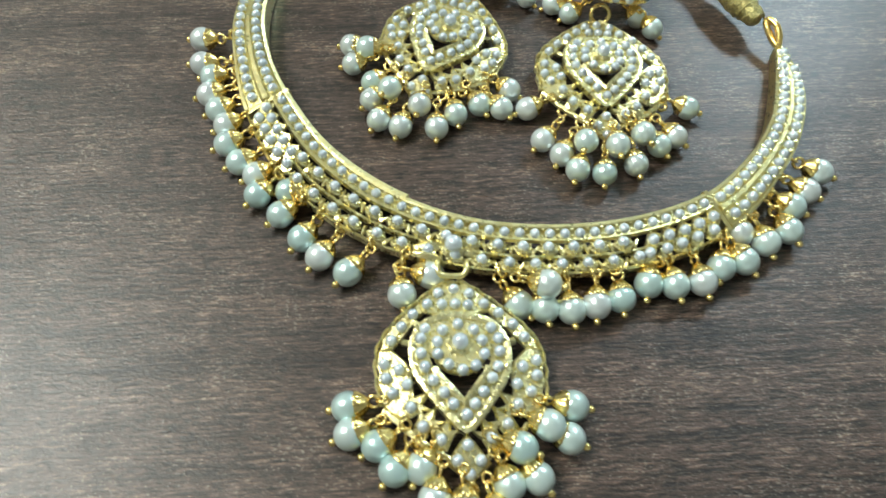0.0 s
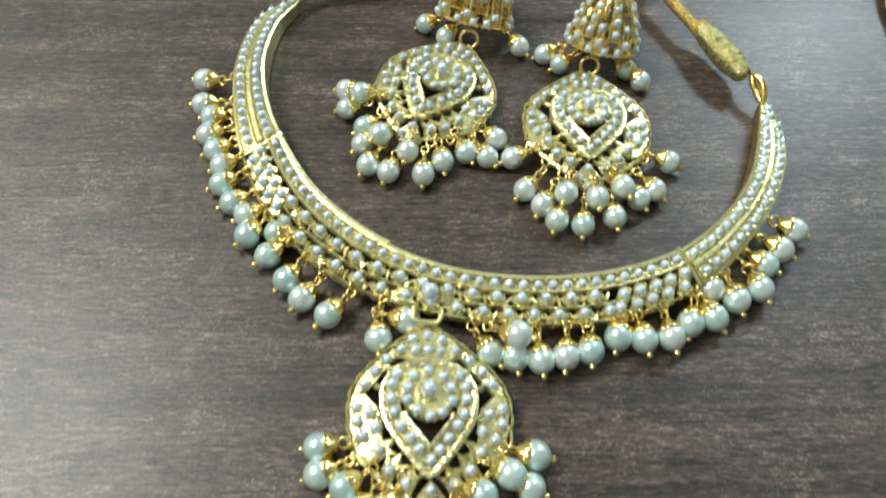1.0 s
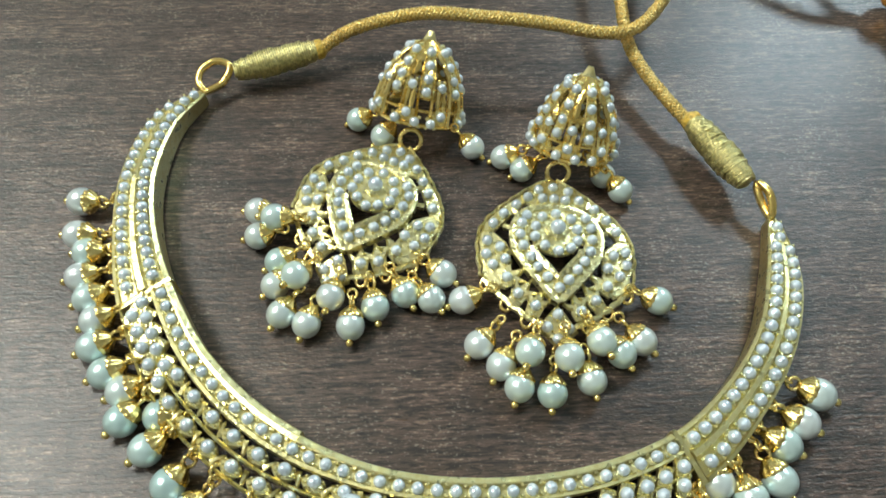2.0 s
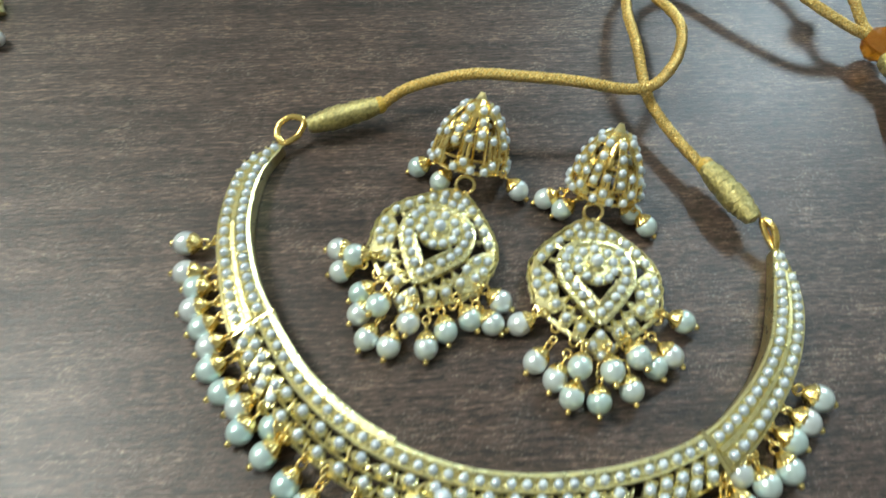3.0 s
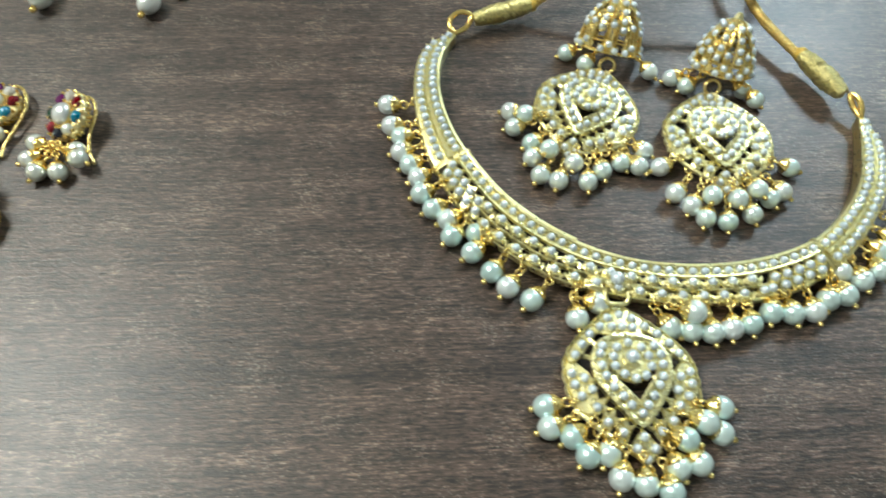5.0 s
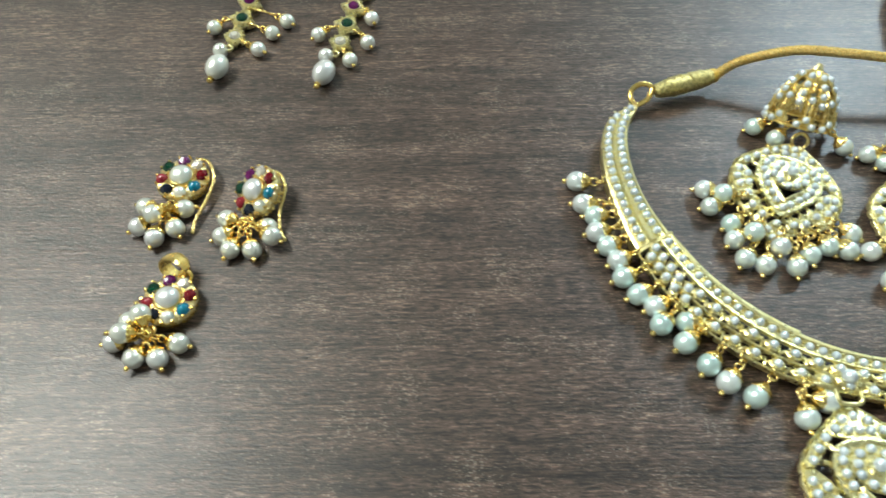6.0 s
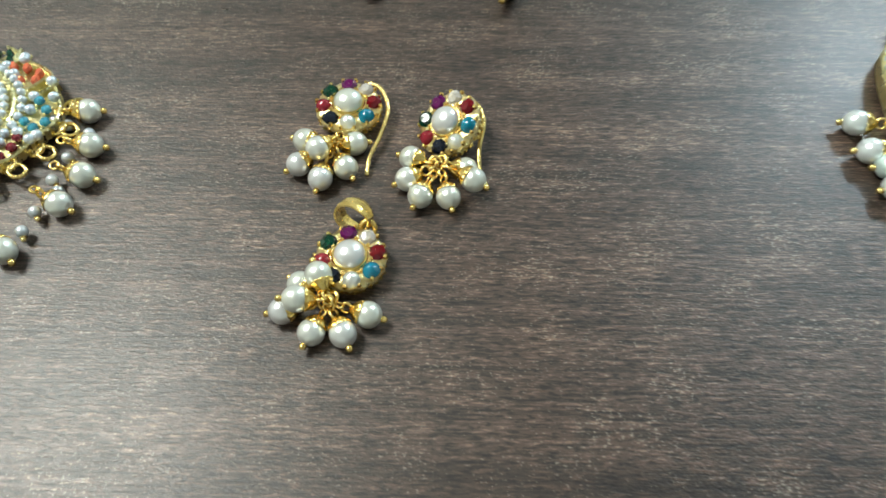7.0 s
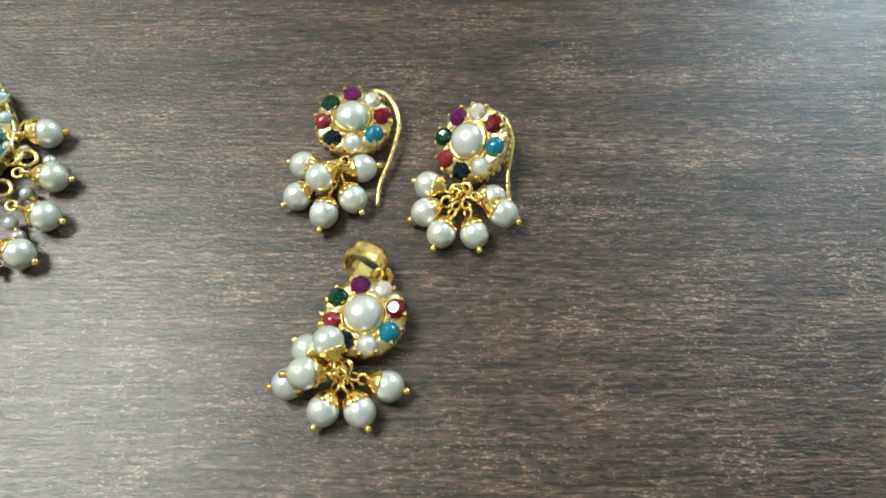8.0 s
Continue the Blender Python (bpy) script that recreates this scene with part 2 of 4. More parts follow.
def leaf_outline(length, width, n=12):
    out = []
    for k in range(n):
        a = 2 * math.pi * k / n
        c, s = math.cos(a), math.sin(a)
        out.append((length / 2 * c, width / 2 * s * (1 - 0.45 * abs(c) ** 3)))
    return out


def dots(bm, places, radius):
    """Tiny gold grains, the claws that hold the pearls: eight-faced beads with a cut top."""
    for x, y, z in places:
        r = radius * random.uniform(0.8, 1.2)
        a0 = random.uniform(0, 1.5)
        low, top = [], []
        for k in range(5):
            a = a0 + 2 * math.pi * k / 5
            low.append(bm.verts.new(((x + r * math.cos(a)) * MM, (y + r * math.sin(a)) * MM, (z - 0.5 * r) * MM)))
            top.append(bm.verts.new(((x + 0.6 * r * math.cos(a + 0.3)) * MM, (y + 0.6 * r * math.sin(a + 0.3)) * MM, (z + 0.75 * r) * MM)))
        for k in range(5):
            bm.faces.new((low[k], low[(k + 1) % 5], top[(k + 1) % 5], top[k]))
        bm.faces.new(top)
        bm.faces.new(low[::-1])


def spline(points, n):
    """A smooth line through a few control points, n samples (any number of columns)."""
    p = np.array(points, float)
    p = np.vstack([2 * p[0] - p[1], p, 2 * p[-1] - p[-2]])
    seg = len(p) - 3
    out = []
    for t in np.linspace(0, seg, n):
        i = min(int(t), seg - 1)
        f = t - i
        a, b, c, d = p[i:i + 4]
        out.append(0.5 * (2 * b + (c - a) * f + (2 * a - 5 * b + 4 * c - d) * f * f + (3 * b - a - 3 * c + d) * f ** 3))
    out = np.array(out)
    # even steps along the line
    s = np.concatenate([[0], np.cumsum(np.linalg.norm(np.diff(out[:, :2], axis=0), axis=1))])
    even = np.linspace(0, s[-1], n)
    return np.stack([np.interp(even, s, out[:, k]) for k in range(out.shape[1])], axis=1)


# shared small meshes
ME_PEARL = mesh_of(ball(2.9, 24, 16), PEARL, "pearl")
ME_CREAM = mesh_of(ball(2.9, 24, 16), CREAM, "pearl")
ME_SEED = mesh_of(ball(1.03, 14, 9), SEED, "seed_pearl")
ME_GREY = mesh_of(ball(1.35, 12, 8), GREY_BEAD, "grey_bead")


def pin_mesh(mat):
    bm = ball(0.78, 12, 8)
    bmesh.ops.translate(bm, verts=bm.verts, vec=(3.35 * MM, 0, 0))
    lathe([(2.5, 0.9), (2.8, 0.75), (2.95, 0.35)], 10, bm=bm)
    return mesh_of(bm, mat, "pin_head")


def cap_mesh(mat):
    outer = [(-1.6, 2.5), (-1.75, 2.56), (-2.3, 2.3), (-2.8, 1.9), (-3.3, 1.45), (-3.75, 1.0), (-4.0, 0.65), (-4.05, 0.05)]
    bm = lathe(outer, 40, 10, 0.06)
    return mesh_of(bm, mat, "bead_cap")


def loop_mesh(mat):
    bm = bmesh.new()
    tube(bm, [(-4.8 + 1.05 * math.cos(a), 0.0, 1.15 * math.sin(a)) for a in np.linspace(0, 2 * math.pi, 13)[:-1]], 0.36, 6, True)
    tube(bm, [(-6.3 + 0.95 * math.cos(a), 0.95 * math.sin(a), 0.1) for a in np.linspace(0, 2 * math.pi, 13)[:-1]], 0.32, 6, True)
    return mesh_of(bm, mat, "jump_ring")


ME_LINK = mesh_of(tube(bmesh.new(), ring_path(1.15, 12), 0.4, 6, True), GOLD_MID, "link_ring")
ME_PIN, ME_PIN_DEEP = pin_mesh(GOLD_MID), pin_mesh(GOLD_DEEP)
ME_CAP, ME_CAP_DEEP = cap_mesh(GOLD_MID), cap_mesh(GOLD_DEEP)
ME_LOOP, ME_LOOP_DEEP = loop_mesh(GOLD_MID), loop_mesh(GOLD_DEEP)
DROP_SET = {"green": (ME_PEARL, ME_CAP, ME_PIN, ME_LOOP), "cream": (ME_CREAM, ME_CAP_DEEP, ME_PIN_DEEP, ME_LOOP_DEEP), "bell": (ME_PEARL, ME_CAP_DEEP, ME_PIN_DEEP, ME_LOOP_DEEP)}


def drop(parent, at, toward, tone="green", size=1.0, high=None, rise=None):
    """A hanging pearl with its cap, pin and rings: at and toward (where it hangs from) in mm."""
    pearl, cap, pin, loop = DROP_SET[tone]
    z = 2.9 * size if high is None else high
    zt = 4.2 if rise is None else rise
    way = Vector((at[0] - toward[0], at[1] - toward[1], z - zt))
    m = Matrix.Translation(Vector((at[0], at[1], z)) * MM) @ way.to_track_quat("X", "Z").to_matrix().to_4x4() @ Matrix.Diagonal((size * random.uniform(0.98, 1.05), size, size, 1))
    ob = part("pearl_drop", pearl, None, parent, at=parent.matrix_world.inverted() @ m)
    spin = random.uniform(0, 360)
    part("bead_cap", cap, None, ob, at=pose(0, 0, 0, spin))
    part("pin_head", pin, None, ob)
    part("jump_ring", loop, None, ob, at=pose(0, 0, 0, random.uniform(-60, 60)))
    return ob


# ---- the room, an unseen shell added for fill and reflections, and the table ----
solid("floor", box(bmesh.new(), (-3.2, -2.4, -0.80), (3.2, 3.6, -0.75)), FLOOR, "plain pale floor under the table, unseen, added to bounce light", "floor", "structure")
solid("ceiling", box(bmesh.new(), (-3.2, -2.4, 1.95), (3.2, 3.6, 2.0)), CEIL, "plain white painted ceiling, unseen, added to bounce light", "ceiling", "structure")
solid("wall_north", box(bmesh.new(), (-3.2, 3.6, -0.8), (3.2, 3.7, 2.0)), WALL, "plain pale painted wall, unseen, added to bounce light", "wall", "structure")
solid("wall_south", box(bmesh.new(), (-3.2, -2.5, -0.8), (3.2, -2.4, 2.0)), WALL, "plain pale painted wall, unseen, added to bounce light", "wall", "structure")
solid("wall_east", box(bmesh.new(), (3.2, -2.5, -0.8), (3.3, 3.7, 2.0)), WALL, "plain pale painted wall, unseen, added to bounce light", "wall", "structure")
solid("wall_west", box(bmesh.new(), (-3.3, -2.5, -0.8), (-3.2, 3.7, 2.0)), WALL, "plain pale painted wall, unseen, added to bounce light", "wall", "structure")


def ceiling_light(at, size, colour, power):
    ob = thing("ceiling_light", "square white ceiling panel light, switched on", "ceiling light", "ceiling lights", pose(*at))
    m = bpy.data.materials.new("lit_diffuser")
    m.use_nodes = True
    t = m.node_tree
    e = t.nodes.new("ShaderNodeEmission")
    e.inputs[0].default_value = (*colour, 1)
    e.inputs[1].default_value = power
    t.links.new(e.outputs[0], t.nodes["Material Output"].inputs[0])
    w, d = size[0] / 2, size[1] / 2
    part("diffuser", box(bmesh.new(), (-w, -d, -0.012), (w, d, -0.004)), m, ob, "glowing white diffuser", False)
    f = bmesh.new()
    for lo, hi in (((-w - 0.03, -d - 0.03, -0.016), (-w - 0.002, d + 0.03, 0.018)), ((w + 0.002, -d - 0.03, -0.016), (w + 0.03, d + 0.03, 0.018)),
                   ((-w - 0.002, -d - 0.03, -0.016), (w + 0.002, -d - 0.002, 0.018)), ((-w - 0.002, d + 0.002, -0.016), (w + 0.002, d + 0.03, 0.018))):
        box(f, lo, hi)
    part("panel_frame", f, CEIL, ob, "", False)
    return ob


ceiling_light(**COOL_PANEL)
ceiling_light(**WARM_PANEL)

table = thing("table", "dark brown wood-grain laminate table with jewellery on it", "table")
part("tabletop", box(bmesh.new(), (-0.75, -0.35, -0.03), (0.75, 0.55, 0.0), 0.003), WOOD, table, "dark brown wood-grain laminate", False)
for lx in (-0.68, 0.68):
    for ly in (-0.28, 0.48):
        part("leg", box(bmesh.new(), (lx - 0.025, ly - 0.025, -0.75), (lx + 0.025, ly + 0.025, -0.03), 0.003), STEEL, table, "", False)


# ---- the collar necklace ----
# inner edge in mm with the band's width, from one tip round to the other
EDGE = [(-27.3, 201.3, 2.6), (-31.3, 191.2, 6.6), (-31.8, 177, 7.7), (-28.8, 164, 8.6), (-23, 152, 10.6), (-13, 137.5, 12.0), (1, 126, 12.0), (17, 119.5, 10.4),
        (34, 118, 10.2), (51, 120.3, 10.2), (66, 126.3, 9.2), (77, 136, 7.8), (84.5, 147, 7.3), (89.0, 160, 6.8), (92.0, 172, 2.8)]
LINE = spline(EDGE, 241)
STEP = np.linalg.norm(np.diff(LINE[:, :2], axis=0), axis=1).mean()


def nearest(x, y):
    return int(np.argmin(np.hypot(LINE[:, 0] - x, LINE[:, 1] - y)))


HINGE_L, HINGE_R = nearest(-23, 152), nearest(66, 126.3)


def on_band(i, u):
    """The plan place at sample i (a float) and u of the width outwards, with the way along and out."""
    i = min(max(i, 0.0), len(LINE) - 1.0)
    k = min(int(i), len(LINE) - 2)
    p = LINE[k] + (LINE[k + 1] - LINE[k]) * (i - k)
    lo, hi = LINE[max(k - 2, 0)], LINE[min(k + 3, len(LINE) - 1)]
    tx, ty = hi[0] - lo[0], hi[1] - lo[1]
    l = math.hypot(tx, ty)
    out = (ty / l, -tx / l)
    return p[0] + out[0] * p[2] * u, p[1] + out[1] * p[2] * u, (tx / l, ty / l), out, p[2]


def sink(i):
    """The band lies lower towards its two tips."""
    return 0.58 + 0.42 * min(1.0, min(i, len(LINE) - 1 - i) * STEP / 26.0)


def sweep_band(bm, i0, i1, section, n=None, lip=0.0):
    """A section of (u, height) along the band; lip pushes the inner edge out and up towards i1."""
    n = n or max(2, int(i1 - i0) + 1)
    rings = []
    for i in np.linspace(i0, i1, n):
        rings.append([])
        k = lip * (i - i0) / (i1 - i0)
        for u, z in section:
            x, y, *_ = on_band(i, u - k * (u < 0.12))
            rings[-1].append(bm.verts.new((x * MM, y * MM, (z + 5 * k * (z > 4)) * sink(i) * MM)))
    m = len(section)
    for a, b in zip(rings, rings[1:]):
        for k in range(m):
            bm.faces.new((a[k], a[(k + 1) % m], b[(k + 1) % m], b[k]))
    bm.faces.new(rings[0])
    bm.faces.new(rings[-1][::-1])
    return bm


def necklace():
    ob = thing("necklace", "gold collar necklace set with seed pearls and hanging pearls", "necklace")
    # arms: a solid, ridged band with two rows of seed pearls
    arm = [(0.0, 0.7), (0.0, 6.3), (0.015, 6.6), (0.10, 6.95), (0.13, 6.4), (0.40, 6.5), (0.45, 7.3), (0.56, 7.2), (0.61, 6.3), (0.90, 5.6), (0.93, 6.0), (1.0, 5.7), (1.0, 2.0), (0.9, 0.7)]
    claws = []
    for i0, i1 in ((0, HINGE_L - 0.6), (HINGE_R + 0.6, len(LINE) - 1)):
        a = part("arm", sweep_band(bmesh.new(), i0, i1, arm), GOLD, ob, "narrow hinged gold arm with two rows of seed pearls", False)
        for u, z in ((0.27, 6.85), (0.76, 6.4)):
            i = i0 + 2.0
            while i < i1 - 1.5:
                x, y, t, o, w = on_band(i, u)
                if w > 5.0 or u < 0.5:
                    if w < 5.0:
                        x, y, *_ = on_band(i, 0.5)
                    part("seed_pearl", ME_SEED, None, a, at=pose(x * MM, y * MM, z * sink(i) * MM, 0, 0, random.uniform(0, 90)) @ Matrix.Scale(1.1, 4))
                    for k, l in ((-1.0, -1.3), (1.0, -1.3), (-0.5, 1.28), (0.6, 1.32)):
                        claws.append((x + o[0] * k + t[0] * l, y + o[1] * k + t[1] * l, z * sink(i) + 0.2))
                i += 2.62 / STEP
    # front panel: rims and ridges with open work between
    i0, i1 = HINGE_L + 0.6, HINGE_R - 0.6
    joint = nearest(4.6, 123.6)
    rim = [(0, 1.0), (0, 7.0), (0.015, 7.4), (0.10, 7.8), (0.125, 7.7), (0.135, 6.85), (0.31, 6.95), (0.33, 7.35), (0.385, 7.4), (0.40, 6.3), (0.08, 5.8), (0.07, 1.0)]
    for a, b, lip in ((i0, joint, 0.045), (joint, i1, 0.0)):
        part("front_band", sweep_band(bmesh.new(), a, b, rim, None, lip), GOLD, ob, "broad gold front with cut ridges", False)
    for section in ([(0.645, 4.6), (0.65, 6.2), (0.675, 6.5), (0.70, 6.1), (0.705, 4.6)], [(0.95, 3.2), (0.95, 5.0), (0.975, 5.3), (1.0, 4.9), (1.0, 3.0)]):
        part("band_ridge", sweep_band(bmesh.new(), i0, i1, section), GOLD_CUT, ob, "", False)
    i = i0 + 1.6
    while i < i1 - 1:
        x, y, t, o, w = on_band(i, 0.225)
        z = 7.3 + 0.35 * max(0.0, (i - i0) / (joint - i0)) if i < joint else 7.3
        part("seed_pearl", ME_SEED, None, ob, at=pose(x * MM, y * MM, z * MM, 0, 0, random.uniform(0, 90)))
        for k, l in ((-0.85, -1.35), (0.85, -1.5), (-0.8, 1.4), (0.75, 1.3)):
            claws.append((x + o[0] * k + t[0] * l, y + o[1] * k + t[1] * l, z + 0.2))
        i += 2.95 / STEP
    # leaf settings in two rows; slanted bars with pairs of pearls towards both hinges
    leaf = bmesh.new()
    slab(leaf, leaf_outline(4.7, 3.0), -0.9, 0.5, 0.72)
    dots(leaf, [(-1.5, 0.35, 0.7), (1.5, -0.35, 0.7), (1.3, 0.6, 0.65), (-1.3, -0.6, 0.65), (0.3, 1.2, 0.6), (-0.3, -1.2, 0.6)], 0.36)
    leaf_me = mesh_of(leaf, GOLD_CUT, "leaf_setting", False)
    spur = bmesh.new()
    slab(spur, [(-1.3, -0.5), (0.9, -0.35), (1.5, 0.0), (0.9, 0.35), (-1.3, 0.5)], -0.4, 0.5, 0.5)
    spur_me = mesh_of(spur, GOLD_CUT, "spur", False)
    bar = bmesh.new()
    slab(bar, [(-3.4, -1.3), (3.2, -1.35), (3.7, 0), (3.2, 1.35), (-3.4, 1.3)], -0.7, 0.4, 0.9)
    dots(bar, [(-2.9, 1.0, 0.5), (-0.1, 1.0, 0.6), (0.1, -1.0, 0.6), (2.9, -1.0, 0.5), (0.0, 0.2, 0.5), (-2.8, -1.0, 0.5), (2.8, 1.0, 0.5)], 0.36)
    bar_me = mesh_of(bar, GOLD_CUT, "slanted_bar", False)
    mid = nearest(14, 120)
    ladder = {"l": (i0 + 2.0, i0 + 17), "r": (i1 - 17, i1 - 2.0)}
    for u, z, gap, shift in ((0.52, 6.3, 4.75, 0.0), (0.83, 5.1, 4.75, 0.5)):
        i = i0 + 19 + shift * gap / STEP
        while i < i1 - 18:
            x, y, t, o, w = on_band(i, u)
            if abs(i - mid) > 2.0 or u < 0.6:
                turn = math.degrees(math.atan2(t[1], t[0])) + random.uniform(-9, 9)
                s = part("leaf_setting", leaf_me, None, ob, at=pose(x * MM, y * MM, z * MM, 14 * o[1], -14 * o[0], turn))
                part("seed_pearl", ME_SEED, None, s, at=pose(0, 0, 0.0007) @ Matrix.Scale(1.1, 4))
                xs, ys, *_ = on_band(i + 0.5 * gap / STEP, u + 0.02)
                part("spur", spur_me, None, ob, at=pose(xs * MM, ys * MM, (z - 0.2) * MM, random.uniform(-14, 14), random.uniform(-14, 14), turn + random.choice((62, 118, -70))))
            i += gap / STEP
    for side, (a, b) in ladder.items():
        i = a
        while i < b:
            x, y, t, o, w = on_band(i, 0.68)
            turn = math.degrees(math.atan2(o[1], o[0])) + (30 if side == "l" else -34) + random.uniform(-5, 5)
            s = part("slanted_bar", bar_me, None, ob, at=pose(x * MM, y * MM, 0.0058, random.uniform(-9, 9), random.uniform(6, 24), turn))
            for k in (-1.45, 1.45):
                part("seed_pearl", ME_SEED, None, s, at=pose(k * MM, 0, 0.0007) @ Matrix.Scale(1.1, 4))
            i += 3.25 / STEP
    g = bmesh.new()
    dots(g, claws, 0.36)
    part("granulation", g, GOLD_CUT, ob, "tiny gold grains between the seed pearls", False)["kind"] = "stuff"
    # the centre setting with its larger pearl and the bail below
    c = bmesh.new()
    slab(c, [(14.0 + 2.7 * math.cos(a), 113.1 + 2.6 * math.sin(a)) for a in np.linspace(0, 2 * math.pi, 15)[:-1]], 5.0, 6.3, 0.75)
    for x, y, turn, l, w in ((9.2, 113.6, 8, 6.4, 3.0), (8.6, 111.4, -12, 5.6, 2.2), (17.6, 112.2, -6, 4.4, 2.4)):
        a = radians(turn)
        slab(c, [(x + px * math.cos(a) - py * math.sin(a), y + px * math.sin(a) + py * math.cos(a)) for px, py in leaf_outline(l, w)], 4.6, 6.2, 0.3)
    part("centre_setting", c, GOLD_CUT, ob, "", False)
    part("centre_pearl", ball(1.75, 20, 12), SEED, ob, at=pose(0.0140, 0.1131, 0.0073))
    b = bmesh.new()
    tube(b, spline([(11.0, 110.8, 5.0), (10.9, 108.4, 5.4), (11.5, 107.3, 5.0), (13.8, 107.1, 4.8), (16.0, 107.3, 5.0), (16.6, 108.4, 5.4), (16.5, 110.6, 5.0)], 28), 0.6, 8)
    part("bail", b, GOLD, ob)
    # short hinge plates
    for i in (HINGE_L, HINGE_R):
        h = bmesh.new()
        sweep_band(h, i - 0.45, i + 0.45, [(-0.04, 1.2), (-0.04, 7.0), (0.0, 7.7), (0.3, 7.0), (0.95, 5.4), (1.0, 5.0), (1.0, 3.0), (0.1, 3.0)], 3)
        part("hinge", h, GOLD, ob, "", False)
    # hanging pearls: place, and where each hangs from
    LEFT = [(-47, 172, -40, 171), (-45.5, 164, -38, 163.5), (-42.5, 160, -37, 160), (-42.3, 154.5, -36, 156), (-39.5, 150, -34, 152.5), (-37, 145.5, -32, 148),
            (-36, 140.3, -30, 143), (-32.5, 135.3, -26.5, 138), (-28.5, 132, -23, 134.5), (-27.5, 126.8, -23, 131.5), (-21, 127.8, -17, 127.5), (-22, 122, -17, 126),
            (-17, 116.3, -12.5, 122), (-13, 112, -8.5, 118), (-7, 108.6, -2, 114), (4, 103.8, 3.2, 111), (9.5, 108.3, 4, 109)]
    RIGHT = [(27, 102, 22.5, 107.5), (32, 101.3, 30.5, 108), (37.2, 101, 36, 108), (42.2, 102.2, 42.5, 109), (47.2, 103.6, 46.5, 110), (53, 107, 54, 112.5), (58.3, 106.8, 56.5, 113),
             (64, 107.6, 62, 114.5), (68.2, 111, 69.5, 117), (73.3, 112.6, 70, 117.5), (73.5, 119.3, 73, 123), (78.6, 117, 76.5, 123), (84, 120, 80.5, 126), (86, 126, 81, 128.5),
             (90, 130, 85, 132.5), (94, 135.2, 88.5, 137)]
    edge = [on_band(i, 0.97)[:2] for i in range(len(LINE))]
    for x, y, ax, ay in LEFT + RIGHT:
        drop(ob, (x, y), (ax, ay))
        # further rings up to the edge of the band
        way = Vector((ax - x, ay - y)).normalized()
        start = Vector((x, y, 3.3)) + Vector((way.x, way.y, 0.1)) * 5.9
        ex, ey = min(edge, key=lambda q: math.hypot(q[0] - start.x, q[1] - start.y))
        end = Vector((ex, ey, 4.6))
        count = max(1, round((end - start).length / 2.1))
        for k in range(count):
            at = start.lerp(end, (k + 1) / count)
            turn = math.degrees(math.atan2(end.y - start.y, end.x - start.x))
            part("link_ring", ME_LINK, None, ob, at=pose(at.x * MM, at.y * MM, at.z * MM, random.uniform(25, 80) * (-1) ** k, 0, turn + random.uniform(-20, 20)))
    drop(ob, (32.2, 104.6), (27, 106), high=6.9, rise=6.4)
    # end rings
    for p in ([(-27.4, 202.2, 3.4), (-29.2, 204.2, 4.2), (-28.9, 207.2, 5.2), (-25.9, 209.2, 6.0), (-22.6, 208.4, 5.4), (-24.0, 204.8, 3.8)],
              [(92.7, 171.8, 3.6), (92.9, 174.2, 5.2), (92.2, 177.0, 6.2), (90.6, 179.2, 5.8), (90.8, 177.2, 4.8), (91.8, 174.4, 3.8)]):
        r = bmesh.new()
        tube(r, spline(p + p[:1], 30)[:-1], 0.85, 8, True)
        part("end_ring", r, GOLD_DEEP, ob)
    return ob


the_necklace = necklace()


def braid(ob, path, radius, pitch=5.2):
    """A braided cord: twelve strands that cross over one another along the path, round a core."""
    p = np.array(path, float)
    s = np.concatenate([[0], np.cumsum(np.linalg.norm(np.diff(p, axis=0), axis=1))])
    n = int(s[-1] / 0.40)
    q = np.stack([np.interp(np.linspace(0, s[-1], n), s, p[:, k]) for k in range(3)], 1)
    tan = np.gradient(q, axis=0)
    tan /= np.linalg.norm(tan, axis=1)[:, None]
    side = np.cross(tan, (0, 0, 1.0))
    side /= np.linalg.norm(side, axis=1)[:, None]
    up = np.cross(side, tan)
    d = np.linspace(0, s[-1], n)
    cord = part("cord", tube(bmesh.new(), q[::3], radius * 0.74, 10), CORD, ob, "braided gold thread cord")
    for k in range(6):
        for way in (-1, 1):
            a = way * 2 * math.pi * d / pitch + k * math.pi / 3
            r = radius * (0.80 + 0.13 * way * np.cos(6 * (2 * math.pi * d / pitch) + k * math.pi))
            strand = tube(bmesh.new(), q + side * (r * np.cos(a))[:, None] + up * (r * np.sin(a))[:, None], radius * 0.21, 4)
            part("strand", strand, TINSEL if way > 0 else CORD, cord)


